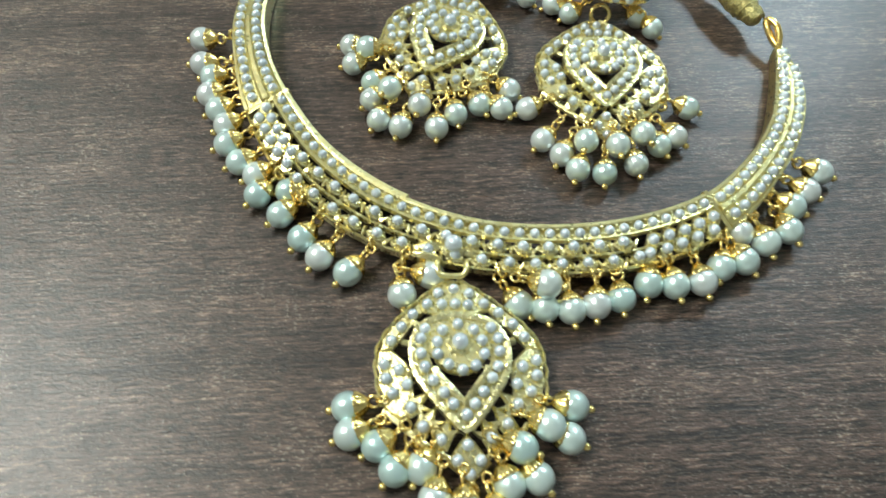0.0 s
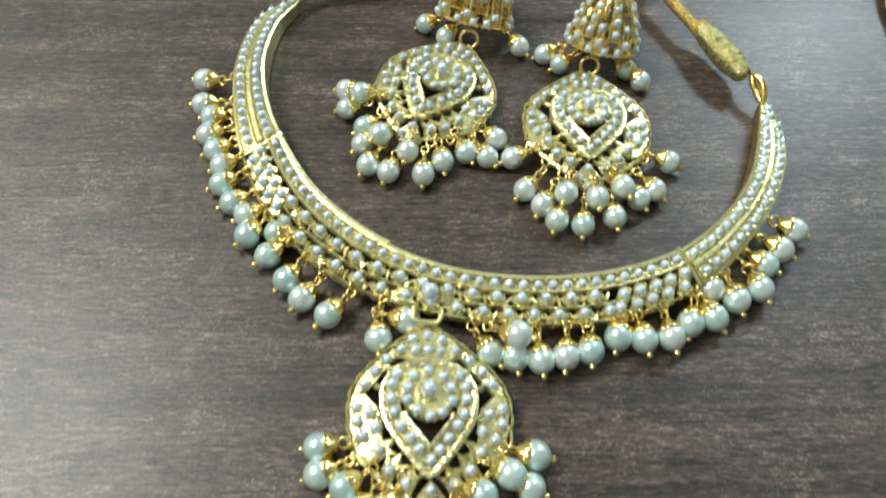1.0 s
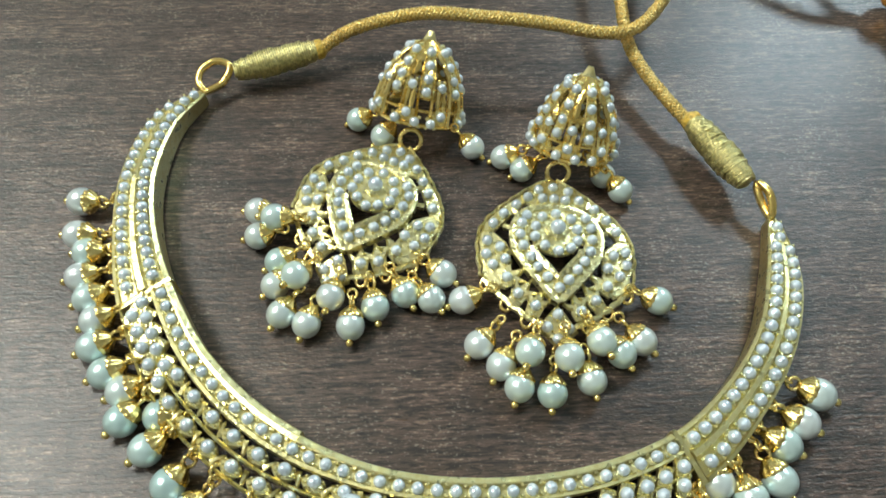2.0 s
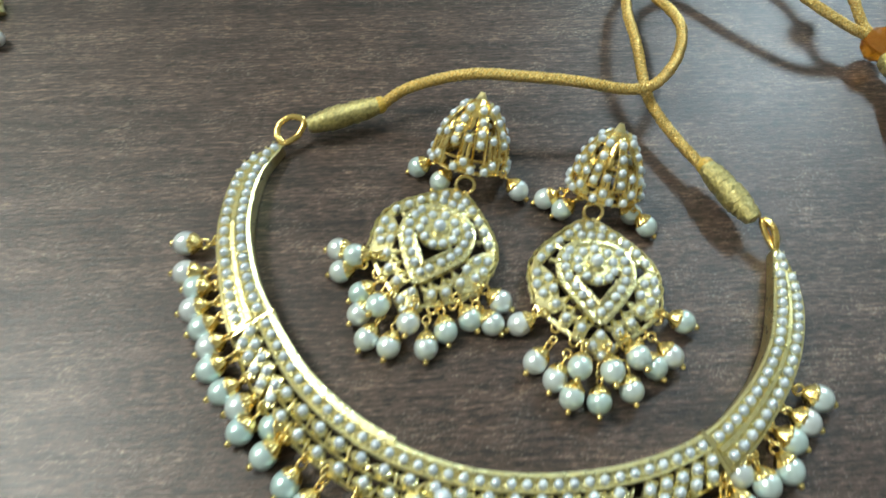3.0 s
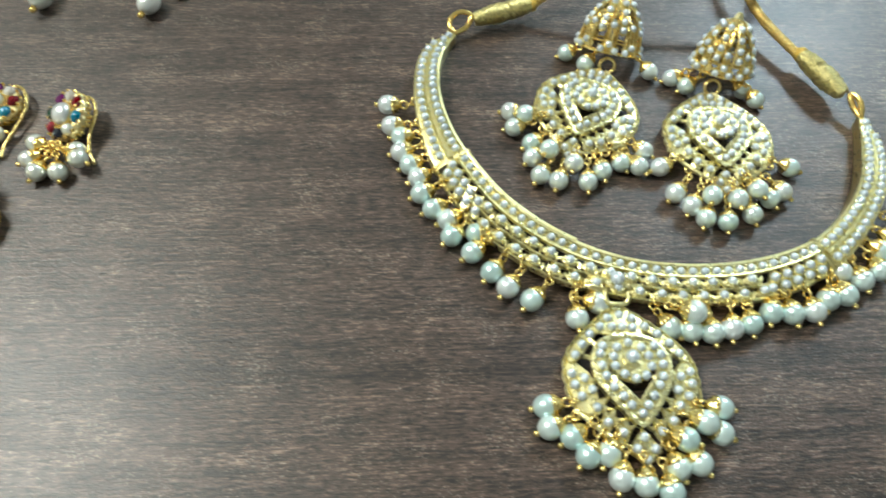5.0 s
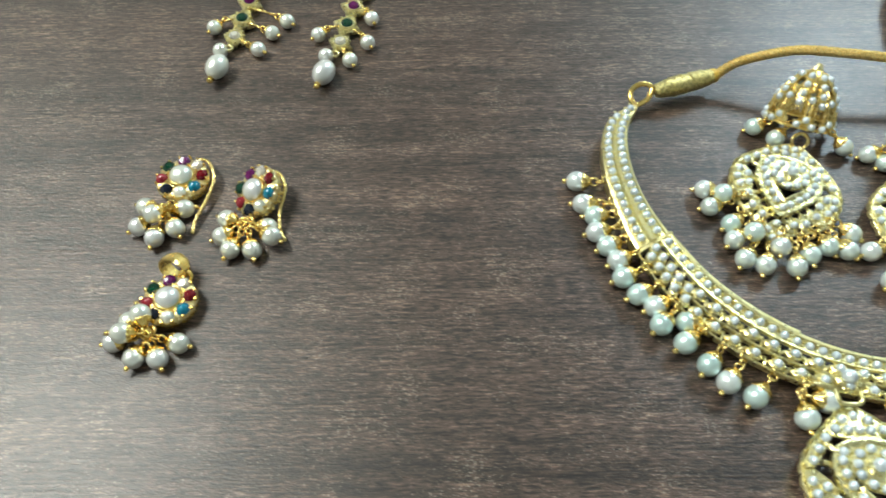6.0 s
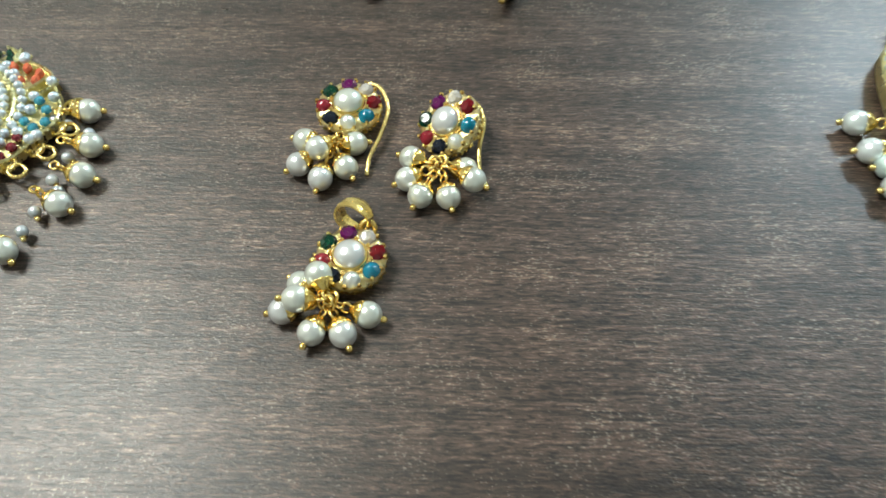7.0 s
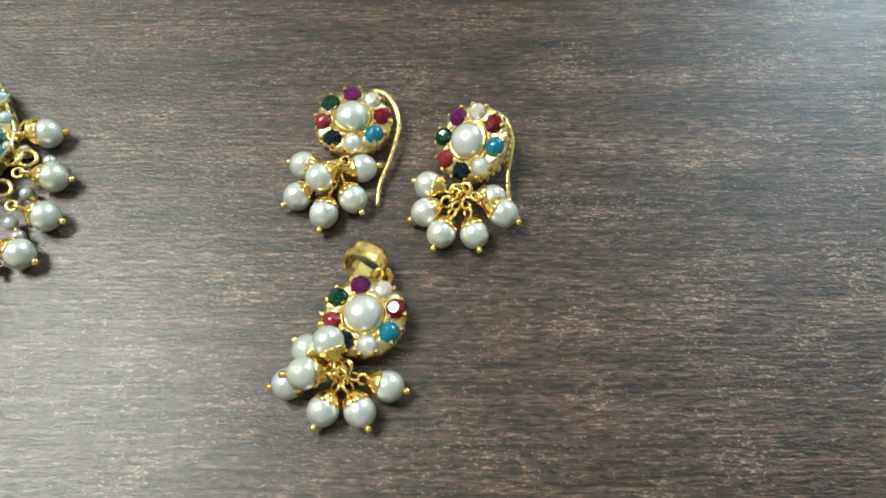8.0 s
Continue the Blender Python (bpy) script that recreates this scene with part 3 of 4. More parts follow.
def wrapped(bm, a, b, r0, r1):
    """A barrel of tightly wound thread from a to b."""
    a, b = Vector(a), Vector(b)
    axis = (b - a).normalized()
    side = axis.cross(Vector((0, 0, 1))).normalized()
    up = side.cross(axis)
    length = (b - a).length
    turns = int(length / 0.52)
    rng = random.Random(3)
    swell = [rng.uniform(-0.16, 0.16) for k in range(turns + 2)]
    pts = []
    for k in range(turns * 14):
        f = k / (turns * 14 - 1)
        r = r0 + (r1 - r0) * math.sin(math.pi * (0.06 + 0.88 * f)) ** 0.75 * (1 - 0.22 * math.exp(-((f - 0.56) / 0.05) ** 2))
        r += swell[k // 14] + 0.10 * math.sin(k * 1.9) + rng.uniform(-0.06, 0.06)
        t = 2 * math.pi * k / 14
        pts.append(a + axis * (length * f + 0.12 * math.sin(k * 0.9)) + r * (side * math.cos(t) + up * math.sin(t)))
    tube(bm, pts, [0.33 + 0.07 * math.sin(k * 1.7) for k in range(len(pts))], 5)
    return bm


def cords(ob):
    one = spline([(-3, 214, 5.6), (5, 217.5, 9), (20, 218.5, 13), (34, 217.5, 13.5), (48, 216.5, 13), (61, 215.5, 11.5), (69, 218, 11), (76, 227, 11.5), (79, 238, 12), (78, 249, 9.5),
                  (75.5, 258, 7), (79, 266, 6), (88, 269, 6), (97, 264, 8), (107, 258.5, 10.5), (114, 254.5, 12), (121, 248, 11), (128, 243.8, 9), (133.5, 241.6, 7.5)], 150)
    two = spline([(79.5, 195, 5.0), (74.8, 202.4, 5.5), (70.4, 211, 6), (67.8, 219, 7), (66.5, 234, 10), (66, 250, 9), (70, 268, 7), (86, 284, 6), (108, 286, 7), (124, 275, 10.5), (129.5, 263, 12.5), (130.5, 252, 12), (132.5, 245.5, 9), (134.5, 242.4, 7.6)], 140)
    for p in (one, two):
        braid(ob, p, 1.45)
    for a, b, r0, r1 in (((-21.5, 207.5, 4.6), (-3.5, 214, 5.6), 1.3, 2.9), ((88.7, 179.5, 5.2), (80, 195.5, 5.2), 1.3, 3.1)):
        w = bmesh.new()
        wrapped(w, a, b, r0, r1)
        core = (Vector(b) - Vector(a))
        tube(w, [Vector(a) + core * f for f in (0.0, 0.15, 0.35, 0.65, 0.85, 1.0)], [r0 - 0.1, r1 - 0.9, r1 - 0.35, r1 - 0.35, r1 - 0.9, r0 - 0.1], 12)
        part("thread_barrel", w, WRAP, ob, "barrel of wound pale gold thread")
        k = bmesh.new()
        tube(k, [Vector(a) + core * f for f in (0.96, 1.0, 1.06, 1.11)], [1.6, 2.35, 2.2, 1.3], 12)
        part("thread_knot", k, SILK, ob, "yellow thread binding")
    # faceted bead and tassel at the joined ends
    # this bead is made up: out of view, it casts the cord's fat shadow
    shadow_bead = lathe([(-4.0, 0.8), (-3.6, 2.6), (-1.8, 4.2), (0, 4.6), (1.8, 4.2), (3.6, 2.6), (4.0, 0.8)], 9)
    b = lathe([(-4.6, 0.8), (-4.2, 2.6), (-2.0, 4.6), (0, 5.1), (2.0, 4.6), (4.2, 2.6), (4.6, 0.8)], 9)
    part("bead", b, AMBER, ob, "faceted amber-coloured bead", False, at=pose(0.1372, 0.2395, 0.0062, 0, 0, -70))
    part("bead", shadow_bead, AMBER, ob, "faceted amber-coloured bead", False, at=pose(0.1297, 0.2655, 0.0142, 0, 0, 62))
    neck = bmesh.new()
    wrapped(neck, (138.6, 235.2, 5.5), (140.0, 229.5, 5.2), 2.2, 3.2)
    part("tassel_neck", neck, WRAP, ob, "wound pale gold thread")
    rng = random.Random(5)
    for name, mat, count, spread, label in (("tassel", SILK, 150, 1.0, "yellow silk tassel"), ("tassel_fringe", FRAY, 26, 1.0, "pale frayed tassel ends")):
        t = bmesh.new()
        for k in range(count):
            a = rng.uniform(-1, 1)
            h = rng.uniform(0, 1)
            length = rng.uniform(22, 30) if name == "tassel" else rng.uniform(36, 44)
            if name == "tassel_fringe":
                a = rng.uniform(-1, -0.3)
            wob = rng.uniform(-1.4, 1.4)
            end = (146.5 + 12 * a * spread + wob, 226 - length, 0.35 + 3.4 * h * (1 - abs(a)))
            mid = (142.5 + 8.5 * a + wob * 0.4, 226 - 0.5 * length, 0.5 + 6.5 * h * (1 - 0.6 * abs(a)))
            tube(t, spline([(140.0 + 2.0 * a, 230.5, 3.5 + 3.0 * h), mid, end], 9), 0.30, 4)
        part(name, t, mat, ob, label)


cords(the_necklace)


# ---- medallions: the pendant and the two earrings share the design ----
def dome(x, y):
    return 2.2 * max(0.0, 1 - (x * x + (y + 4) ** 2) / 420.0)


def medallion(ob):
    """Gold openwork medallion in local mm: y up to its bail, the large pearl at the origin."""
    def sk(x, y):
        return x - 0.05 * y - 0.12, y

    def both(half):
        """A closed outline from its right half, listed from the top down."""
        return [sk(x, y) for x, y in half] + [sk(-x, y) for x, y in half[::-1] if x > 0.01]

    def side(half, k):
        return [sk(k * x, y) for x, y in half][::k]

    # crown, shoulders and side lobes, each a pierced plate
    p = slab(bmesh.new(), both([(0, 15.7), (2.0, 15.2), (4.6, 12.9), (7.2, 10.4), (6.9, 8.0), (3.6, 7.0), (0, 7.2)]), 2.3, 3.2, 0.93, dome)
    part("crown_plate", p, GOLD_PLATE, ob, "plain-topped gold plate with seed pearls", False)
    for k in (-1, 1):
        p = slab(bmesh.new(), side([(6.5, 8.0), (7.0, 10.6), (10.6, 7.5), (12.9, 5.2), (15.3, 2.0), (15.8, -0.3), (13.0, 0.4), (11.2, 2.2), (9.4, 4.4)], k), 2.0, 3.0, 0.9, dome)
        part("shoulder_plate", p, GOLD_PLATE, ob, "", False)
        lobe = [(15.9, 0.3), (16.5, -2.6), (16.0, -4.6), (16.3, -6.6), (15.4, -8.6), (15.5, -10.6), (13.8, -12.6), (11.6, -13.6), (10.6, -12.6), (10.0, -10.2), (9.7, -7.8), (9.4, -5.2), (10.4, -2.6), (13.2, 0.2)]
        part("side_lobe", slab(bmesh.new(), side(lobe, k), 2.1, 3.1, 0.92, dome), GOLD_PLATE, ob, "scalloped gold side plate with seed pearls", False)
        # bright cut outer edge and the struts that tie the plates to the centre
        e = bmesh.new()
        edge = spline([sk(k * x, y) for x, y in ((1.0, 15.9), (4.8, 13.1), (8.2, 10.2), (13.1, 5.5), (15.9, 1.4), (16.7, -2.6), (16.4, -7.0), (15.7, -11.0))], 34)
        strip(e, [(x + 0.16 * math.sin(1.7 * q), y) for q, (x, y) in enumerate(edge)], 0.6, 1.9, 3.2, False, dome, 0.3)
        for x0, y0, x1, y1 in ((7.4, 4.4, 9.0, 6.4), (9.2, -4.6, 10.6, -5.4), (9.3, 1.0, 11.2, 1.6)):
            strip(e, [sk(k * x0, y0), sk(k * x1, y1)], 1.2, 2.2, 3.2, False, dome)
        low = spline([sk(k * x, y) for x, y in ((15.3, -11.4), (12.4, -14.2), (9.4, -17.0), (6.0, -19.3), (3.4, -20.8))], 16)
        strip(e, [(x + 0.2 * math.sin(2.1 * q), y) for q, (x, y) in enumerate(low)], 1.1, 2.0, 2.8, False, dome, 0.2)
        part("plate_edge", e, GOLD_CUT, ob, "bright cut gold edge", False)
        # leaf cells along the foot: a seat for one pearl and three pointed fins towards the centre
        for x, y, tx, ty in ((10.2, -11.4, 6.9, -9.0), (7.9, -15.0, 5.3, -11.4), (4.6, -17.4, 2.9, -13.3)):
            x, y = sk(k * x, y)
            tx, ty = sk(k * tx, ty)
            way = math.atan2(ty - y, tx - x)
            cell = bmesh.new()
            kite = [(-2.3, 0.0), (-1.6, 1.5), (0.8, 1.75), (2.4, 0.95), (4.9, 0.0), (2.4, -0.95), (0.8, -1.75), (-1.6, -1.5)]
            fin = [(0.6, 0.5), (2.0, 0.75), (4.2, 0.0), (2.0, -0.55), (0.6, -0.5)]
            for shape, turn, low, high in ((kite, 0.0, 2.1, 3.2), (fin, 0.78, 2.2, 3.3), (fin, -0.78, 2.2, 3.3)):
                ca, sa = math.cos(way + turn), math.sin(way + turn)
                slab(cell, [(x + px * ca - py * sa, y + px * sa + py * ca) for px, py in shape], low, high, 0.7, dome)
            part("leaf_cell", cell, GOLD_CUT, ob, "bright cut gold leaf cell with one pearl", False)
    g = slab(bmesh.new(), both([(0, -16.4), (1.6, -18.2), (4.2, -21.6), (1.9, -23.6), (0, -25.3)]), 2.2, 3.2, 0.88, dome)
    part("foot_plate", g, GOLD_CUT, ob, "bright cut gold diamond", False)
    # raised drop-shaped centre, pointed at the foot
    tear = [tuple(q) for q in spline(both([(0, 6.3), (3.6, 5.9), (6.9, 4.5), (9.0, 1.2), (9.3, -2.0), (8.4, -6.0), (5.0, -11.0), (2.2, -14.3), (0, -16.3)]) + [sk(0, 6.3)], 57)[:-1]]
    row = spline(both([(0, 5.3), (3.0, 5.0), (6.2, 3.7), (7.5, 1.2), (7.6, -1.8), (6.9, -4.9), (4.2, -9.3), (2.2, -12.0), (0, -13.7)]) + [sk(0, 5.3)], 57)[:-1]
    part("drop_rim", strip(bmesh.new(), tear, 1.4, 2.8, 4.6, True, dome, 0.12), GOLD_CUT, ob, "raised drop-shaped gold rim", False)
    part("drop_bed", strip(bmesh.new(), [tuple(q) for q in row], 3.3, 3.2, 4.2, True, dome, 0.0), GOLD_PLATE, ob, "", False)
    v = bmesh.new()
    strip(v, [sk(*q) for q in ((-5.2, -4.6), (-4.6, -6.1), (-2.2, -9.0), (0.0, -11.3), (2.2, -9.0), (4.6, -6.1), (5.2, -4.6))], 1.5, 3.2, 4.9, False, dome, 0.35)
    part("drop_inner_rim", v, GOLD_CUT, ob, "bright cut gold V", False)
    c = slab(bmesh.new(), [(-0.1 + (6.5 if math.sin(a) > -0.3 else 5.5) * math.cos(a), -0.5 + (6.0 if math.sin(a) > -0.3 else 5.4) * math.sin(a)) for a in np.linspace(0, 2 * math.pi, 37)[:-1]], 3.2, 4.4, 0.93, dome)
    slab(c, [(2.3 * math.cos(a) * (1 + 0.12 * math.cos(8 * a)), 2.2 * math.sin(a) * (1 + 0.12 * math.cos(8 * a))) for a in np.linspace(0, 2 * math.pi, 25)[:-1]], 4.3, 5.2, 0.8, dome)
    part("rosette", c, GOLD_PLATE, ob, "gold rosette with a larger pearl", False)
    part("centre_pearl", ball(1.6, 20, 12), SEED, ob, at=pose(0, 0, (5.9 + dome(0, 0)) * MM))
    seeds = [(*sk(x, y), z) for x, y, z in ((0, 13.1, 3.5), (0, 9.4, 3.7), (0, 4.2, 4.9), (0.2, -5.2, 4.8), (0.2, -13.6, 4.8), (0, -18.6, 3.6), (0, -23.6, 3.6))]
    for k in (-1, 1):
        for z, group in ((3.7, ((3.1, 11.9), (2.6, 9.3), (5.6, 9.6), (8.5, 7.3), (10.9, 4.7), (13.2, 2.0), (14.7, -2.7), (11.9, -4.0), (14.6, -5.8), (10.6, -7.3), (13.2, -8.7), (10.2, -11.4), (7.9, -15.0), (4.6, -17.4), (2.1, -21.4))),
                         (4.9, ((3.1, 3.1), (4.4, 0.5), (4.5, -2.1), (2.6, -4.2), (6.4, 3.6), (7.5, 1.2), (7.6, -1.5), (6.9, -4.5), (5.6, -7.0), (3.9, -9.4), (2.1, -11.6)))):
            for x, y in group:
                x, y = sk(k * x, y)
                seeds.append((x + random.uniform(-0.22, 0.22), y + random.uniform(-0.22, 0.22), z))
    grains = []
    for x, y, z in seeds:
        zz = z + dome(x, y)
        part("seed_pearl", ME_SEED, None, ob, at=pose(x * MM, y * MM, (zz - 0.2) * MM, 0, 0, random.uniform(0, 90)) @ Matrix.Scale(1.1, 4))
        a = random.uniform(0, 6.28)
        for b in (a, a + 1.25, a + 2.5, a + 3.75, a + 5.0):
            grains.append((x + 1.32 * math.cos(b), y + 1.32 * math.sin(b), zz - 0.2))
    d = bmesh.new()
    dots(d, grains, 0.29)
    part("granulation", d, GOLD_CUT, ob, "tiny gold grains between the seed pearls", False)["kind"] = "stuff"
    # rings for the hanging pearls along the foot
    for x, y in ((14.6, -12.6), (10.4, -16.8), (6.2, -20.2), (0.0, -26.2)):
        for k in ((-1, 1) if x else (1,)):
            px, py = sk(k * x, y)
            r = bmesh.new()
            tube(r, [(px + 1.1 * math.cos(a), py + 1.1 * math.sin(a), 2.9 + 0.5 * math.sin(a)) for a in np.linspace(0, 6.283, 13)[:-1]], 0.45, 6, True)
            part("foot_ring", r, GOLD_MID, ob)


def hang(ob, spots, centre, reach=6.2, size=1.0, tone="green", lifted=()):
    for k, (x, y) in enumerate(spots):
        w = Vector((centre[0] - x, centre[1] - y)).normalized() * reach
        drop(ob, (x, y), (x + w.x, y + w.y), tone, size, *((lifted[k],) if k in lifted else ()))


def pendant():
    ob = thing("pendant", "large gold medallion pendant with seed pearls and hanging pearls", "pendant", at=pose(0.0153, 0.0920, 0, 0, 0, 2.0) @ Matrix.Diagonal((0.95, 0.97, 1, 1)))
    medallion(ob)
    bpy.context.view_layer.update()
    hang(ob, [(-5, 81), (-4.3, 76), (0.7, 74), (4, 69.8), (8.6, 70.3), (11, 65), (16.3, 63.8), (21.8, 62.3), (24, 67.6), (29, 68.8), (35, 75.8), (36, 81.8)], (15.5, 84))
    drop(ob, (26.2, 73.6), (20, 76), high=4.6, rise=5)
    drop(ob, (31.2, 77.6), (26, 80), high=4.8, rise=4.6)
    return ob


pendant()


def bell(ob, base, apex, radius, low):
    """The bell-shaped top of an earring, leaning back on its rim: ribs of seed pearls with open arches between."""
    base, apex = Vector(base), Vector(apex)
    axis = apex - base
    length = axis.length
    m = Matrix.Translation(base * MM) @ axis.to_track_quat("X", "Z").to_matrix().to_4x4()
    m = ob.matrix_world.inverted() @ m
    prof = [(-0.2, 1.03), (0.0, 1.0), (0.15, 0.97), (0.35, 0.90), (0.55, 0.77), (0.72, 0.60), (0.86, 0.39), (0.95, 0.21), (1.0, 0.07)]

    def place(f, a, k=1.0):
        r = np.interp(f, [p[0] for p in prof], [p[1] for p in prof]) * radius * k
        return Vector((f * length, r * math.cos(a), r * math.sin(a)))

    def ribbon(bm, fs, a, widths, crest=0.045, sway=0.0):
        rings = []
        for f, w in zip(fs, widths):
            r = max(0.6, np.interp(f, [p[0] for p in prof], [p[1] for p in prof]) * radius)
            b = a + sway * math.sin(4.2 * f + 5 * a)
            rings.append([bm.verts.new(place(f, b + q * w / r, k) * MM) for q, k in ((-0.5, 0.93), (-0.5, 1.0), (0, 1 + crest), (0.5, 1.0), (0.5, 0.93))])
        for p, q in zip(rings, rings[1:]):
            for k in range(5):
                bm.faces.new((p[k], p[(k + 1) % 5], q[(k + 1) % 5], q[k]))
        bm.faces.new(rings[0])
        bm.faces.new(rings[-1][::-1])

    shell = lathe([(length * f, radius * r) for f, r in ((0.78, 0.48), (0.86, 0.36), (0.95, 0.19), (1.0, 0.06))], 24)
    tube(shell, [place(low, a, 0.99) for a in np.linspace(0, 2 * math.pi, 33)[:-1]], 0.5, 6, True)
    tube(shell, [place(low + 0.2, a, 0.97) for a in np.linspace(0, 2 * math.pi, 33)[:-1]], 0.36, 6, True)
    holder = part("bell", shell, GOLD_DEEP, ob, "openwork gold bell with ribs of seed pearls", False, at=m)
    grains = []

    def pearl_at(f, a, k=1.05):
        part("seed_pearl", ME_SEED, None, holder, at=Matrix.Translation(place(f, a, k) * MM))
        for q in (0.9, 2.3, 4.0, 5.5):
            grains.append(tuple(place(f + 1.25 * math.sin(q) / length, a + 1.25 * math.cos(q) / radius, k * 0.985)))
    count = 8
    for k in range(count):
        a = 2 * math.pi * (k + 0.5) / count + random.uniform(-0.06, 0.06)
        lean = random.uniform(-0.05, 0.05)
        rib = bmesh.new()
        fs = np.linspace(0.22, 0.97, 11)
        ribbon(rib, fs, a, [0.5, 1.8, 2.2, 2.3, 2.3, 2.2, 2.1, 2.0, 1.8, 1.4, 0.7], -0.01, lean)
        for side in (-1, 1):
            ribbon(rib, np.linspace(low, 0.9, 12), a + side * (0.20 + 0.03 * math.sin(k * 2.0)), [0.7 - 0.03 * j for j in range(12)], 0.05, lean)
        part("rib", rib, GOLD_MID, holder, "", False)
        for f in (0.33, 0.50, 0.67, 0.84):
            pearl_at(f, a + lean * math.sin(4.2 * f + 5 * a), 1.01 if f < 0.8 else 1.06)
        # the stem in the arch and the lobes at the rim
        b = a + math.pi / count
        stem = bmesh.new()
        for side in (-0.075, 0.075):
            ribbon(stem, np.linspace(low + 0.1, 0.58 - 2 * abs(side + 0.02 * (k % 3)), 7), b + side, [0.9, 1.0, 0.8, 1.1, 1.0, 0.7, 0.3], 0.03)
        ribbon(stem, np.linspace(low - 0.03, low + 0.24, 5), b, [2.2, 5.0, 5.6, 3.8, 0.8], 0.0)
        for side, f0 in ((-1, 0.44), (1, 0.52), (1, 0.66)):
            fs = np.linspace(f0, f0 + 0.2, 5)
            ribbon(stem, fs, b + side * (0.13 + 0.05 * math.sin(k * 3 + f0 * 9)), [0.3, 1.3, 1.6, 1.2, 0.3], 0.06, 0.22 * side)
        part("stem", stem, GOLD_DEEP if k % 2 else GOLD_MID, holder, "", False)
        pearl_at(0.40, b, 0.99)
        pearl_at(low + 0.16, b, 1.03)
        pearl_at(low + 0.05, b - 0.22, 1.04)
        if k % 2:
            pearl_at(low + 0.05, b + 0.22, 1.04)
    g = bmesh.new()
    dots(g, grains, 0.46)
    part("granulation", g, GOLD, holder, "", False)["kind"] = "stuff"
    tip = bmesh.new()
    slab(tip, [(-1.5, -1.3), (2.5, -1.5), (4.6, -0.5), (4.6, 0.6), (2.5, 1.5), (-1.5, 1.3)], -0.5, 0.6, 0.6)
    part("bell_tip", tip, GOLD, holder, "", False, at=pose((length - 3.2) * MM, 0, 0.0009, 0, 8, 0))


def earring(centre, turn, base, apex, low, spots, bell_drops, lifted):
    ob = thing("bell_earring", "gold bell-topped earring with medallion and hanging pearls", "earring", "pair of bell earrings", pose(centre[0] * MM, centre[1] * MM, 0, 0, 0, turn) @ Matrix.Diagonal((0.92, 0.92, 0.95, 1)))
    bpy.context.view_layer.update()
    medallion(ob)
    bell(ob, base, apex, 9.4 if low < 0 else 8.8, low)
    down = pose(0, 0, 0, 0, 0, turn) @ Vector((0, -7, 0))
    for k, (x, y) in enumerate(spots):
        w = Vector((centre[0] + down.x - x, centre[1] + down.y - y)).normalized() * 6
        drop(ob, (x, y), (x + w.x, y + w.y), "green", 0.93, lifted.get(k), 5.0 if k in lifted else None)
    bx, by = base[0], base[1]
    for x, y in bell_drops:
        w = (Vector((bx, by)) - Vector((x, y))).normalized() * 5.5
        drop(ob, (x, y), (x + w.x, y + w.y), "bell", 0.9, None, 5.6)
    link = bmesh.new()
    top = pose(centre[0], centre[1], 0, 0, 0, turn) @ Vector((0.3, 14.6, 0))
    tube(link, [(top.x + 2.3 * math.cos(a), top.y + 1.2 + 1.5 * math.sin(a), 4.0 + 1.7 * math.sin(a)) for a in np.linspace(0, 6.283, 17)[:-1]], 0.55, 7, True)
    part("link_ring", link, GOLD_MID, ob, at=ob.matrix_world.inverted())
    return ob


earring((13, 175), -24, (20.5, 198.0, 5.2), (23.0, 206.6, 17.0), -0.14,
        [(-11, 171), (-10, 165), (-5, 159.3), (-5, 154), (-3, 148), (2, 146.2), (10.2, 146), (14.5, 150), (20, 153), (25, 152), (27, 157.6), (-6.6, 168.0), (-0.6, 154.6), (6.2, 151)],
        [(7.3, 196), (13, 191.6), (32.5, 189)], {11: 5.2, 12: 6.0, 13: 4.6})
earring((49, 166), -4, (53.2, 187.8, 5.4), (55.2, 194.6, 20.0), 0.02,
        [(31, 152), (34, 143), (38, 139), (41.2, 135), (47, 134), (54.2, 136.6), (60, 142), (64, 144.6), (68, 153), (43, 140.6), (50, 140), (56, 143.3)],
        [(39, 186.6), (43, 183.4), (60, 182.3), (63.3, 178.6)], {9: 5.6, 10: 5.2, 11: 5.2})


# ---- small nine-stone jewels ----
def cut_stone(radius, tall, mat, name):
    return mesh_of(lathe([(0.0, radius), (tall * 0.45, radius * 0.96), (tall, radius * 0.55), (tall * 1.02, 0.05)], 9), mat, name, False)


def round_stone(radius, tall, mat, name):
    return mesh_of(lathe([(0.0, radius), (tall * 0.5, radius * 0.9), (tall * 0.85, radius * 0.55), (tall, 0.05)], 16), mat, name)


NINE = [(95, cut_stone(1.75, 1.3, PURPLE, "stone"), "magenta stone"), (52, cut_stone(1.7, 1.3, CLEAR, "stone"), "clear faceted stone"), (8, cut_stone(1.75, 1.3, RED, "stone"), "ruby red faceted stone"),
        (-38, round_stone(1.75, 1.7, TURQ, "stone"), "turquoise blue stone"), (-85, round_stone(1.7, 1.9, CREAM, "stone"), "small cream pearl"), (-128, cut_stone(1.75, 1.3, NAVY, "stone"), "navy blue stone"),
        (-172, round_stone(1.6, 1.6, CORAL, "stone"), "coral red stone"), (142, cut_stone(1.75, 1.3, GREEN, "stone"), "emerald green stone")]


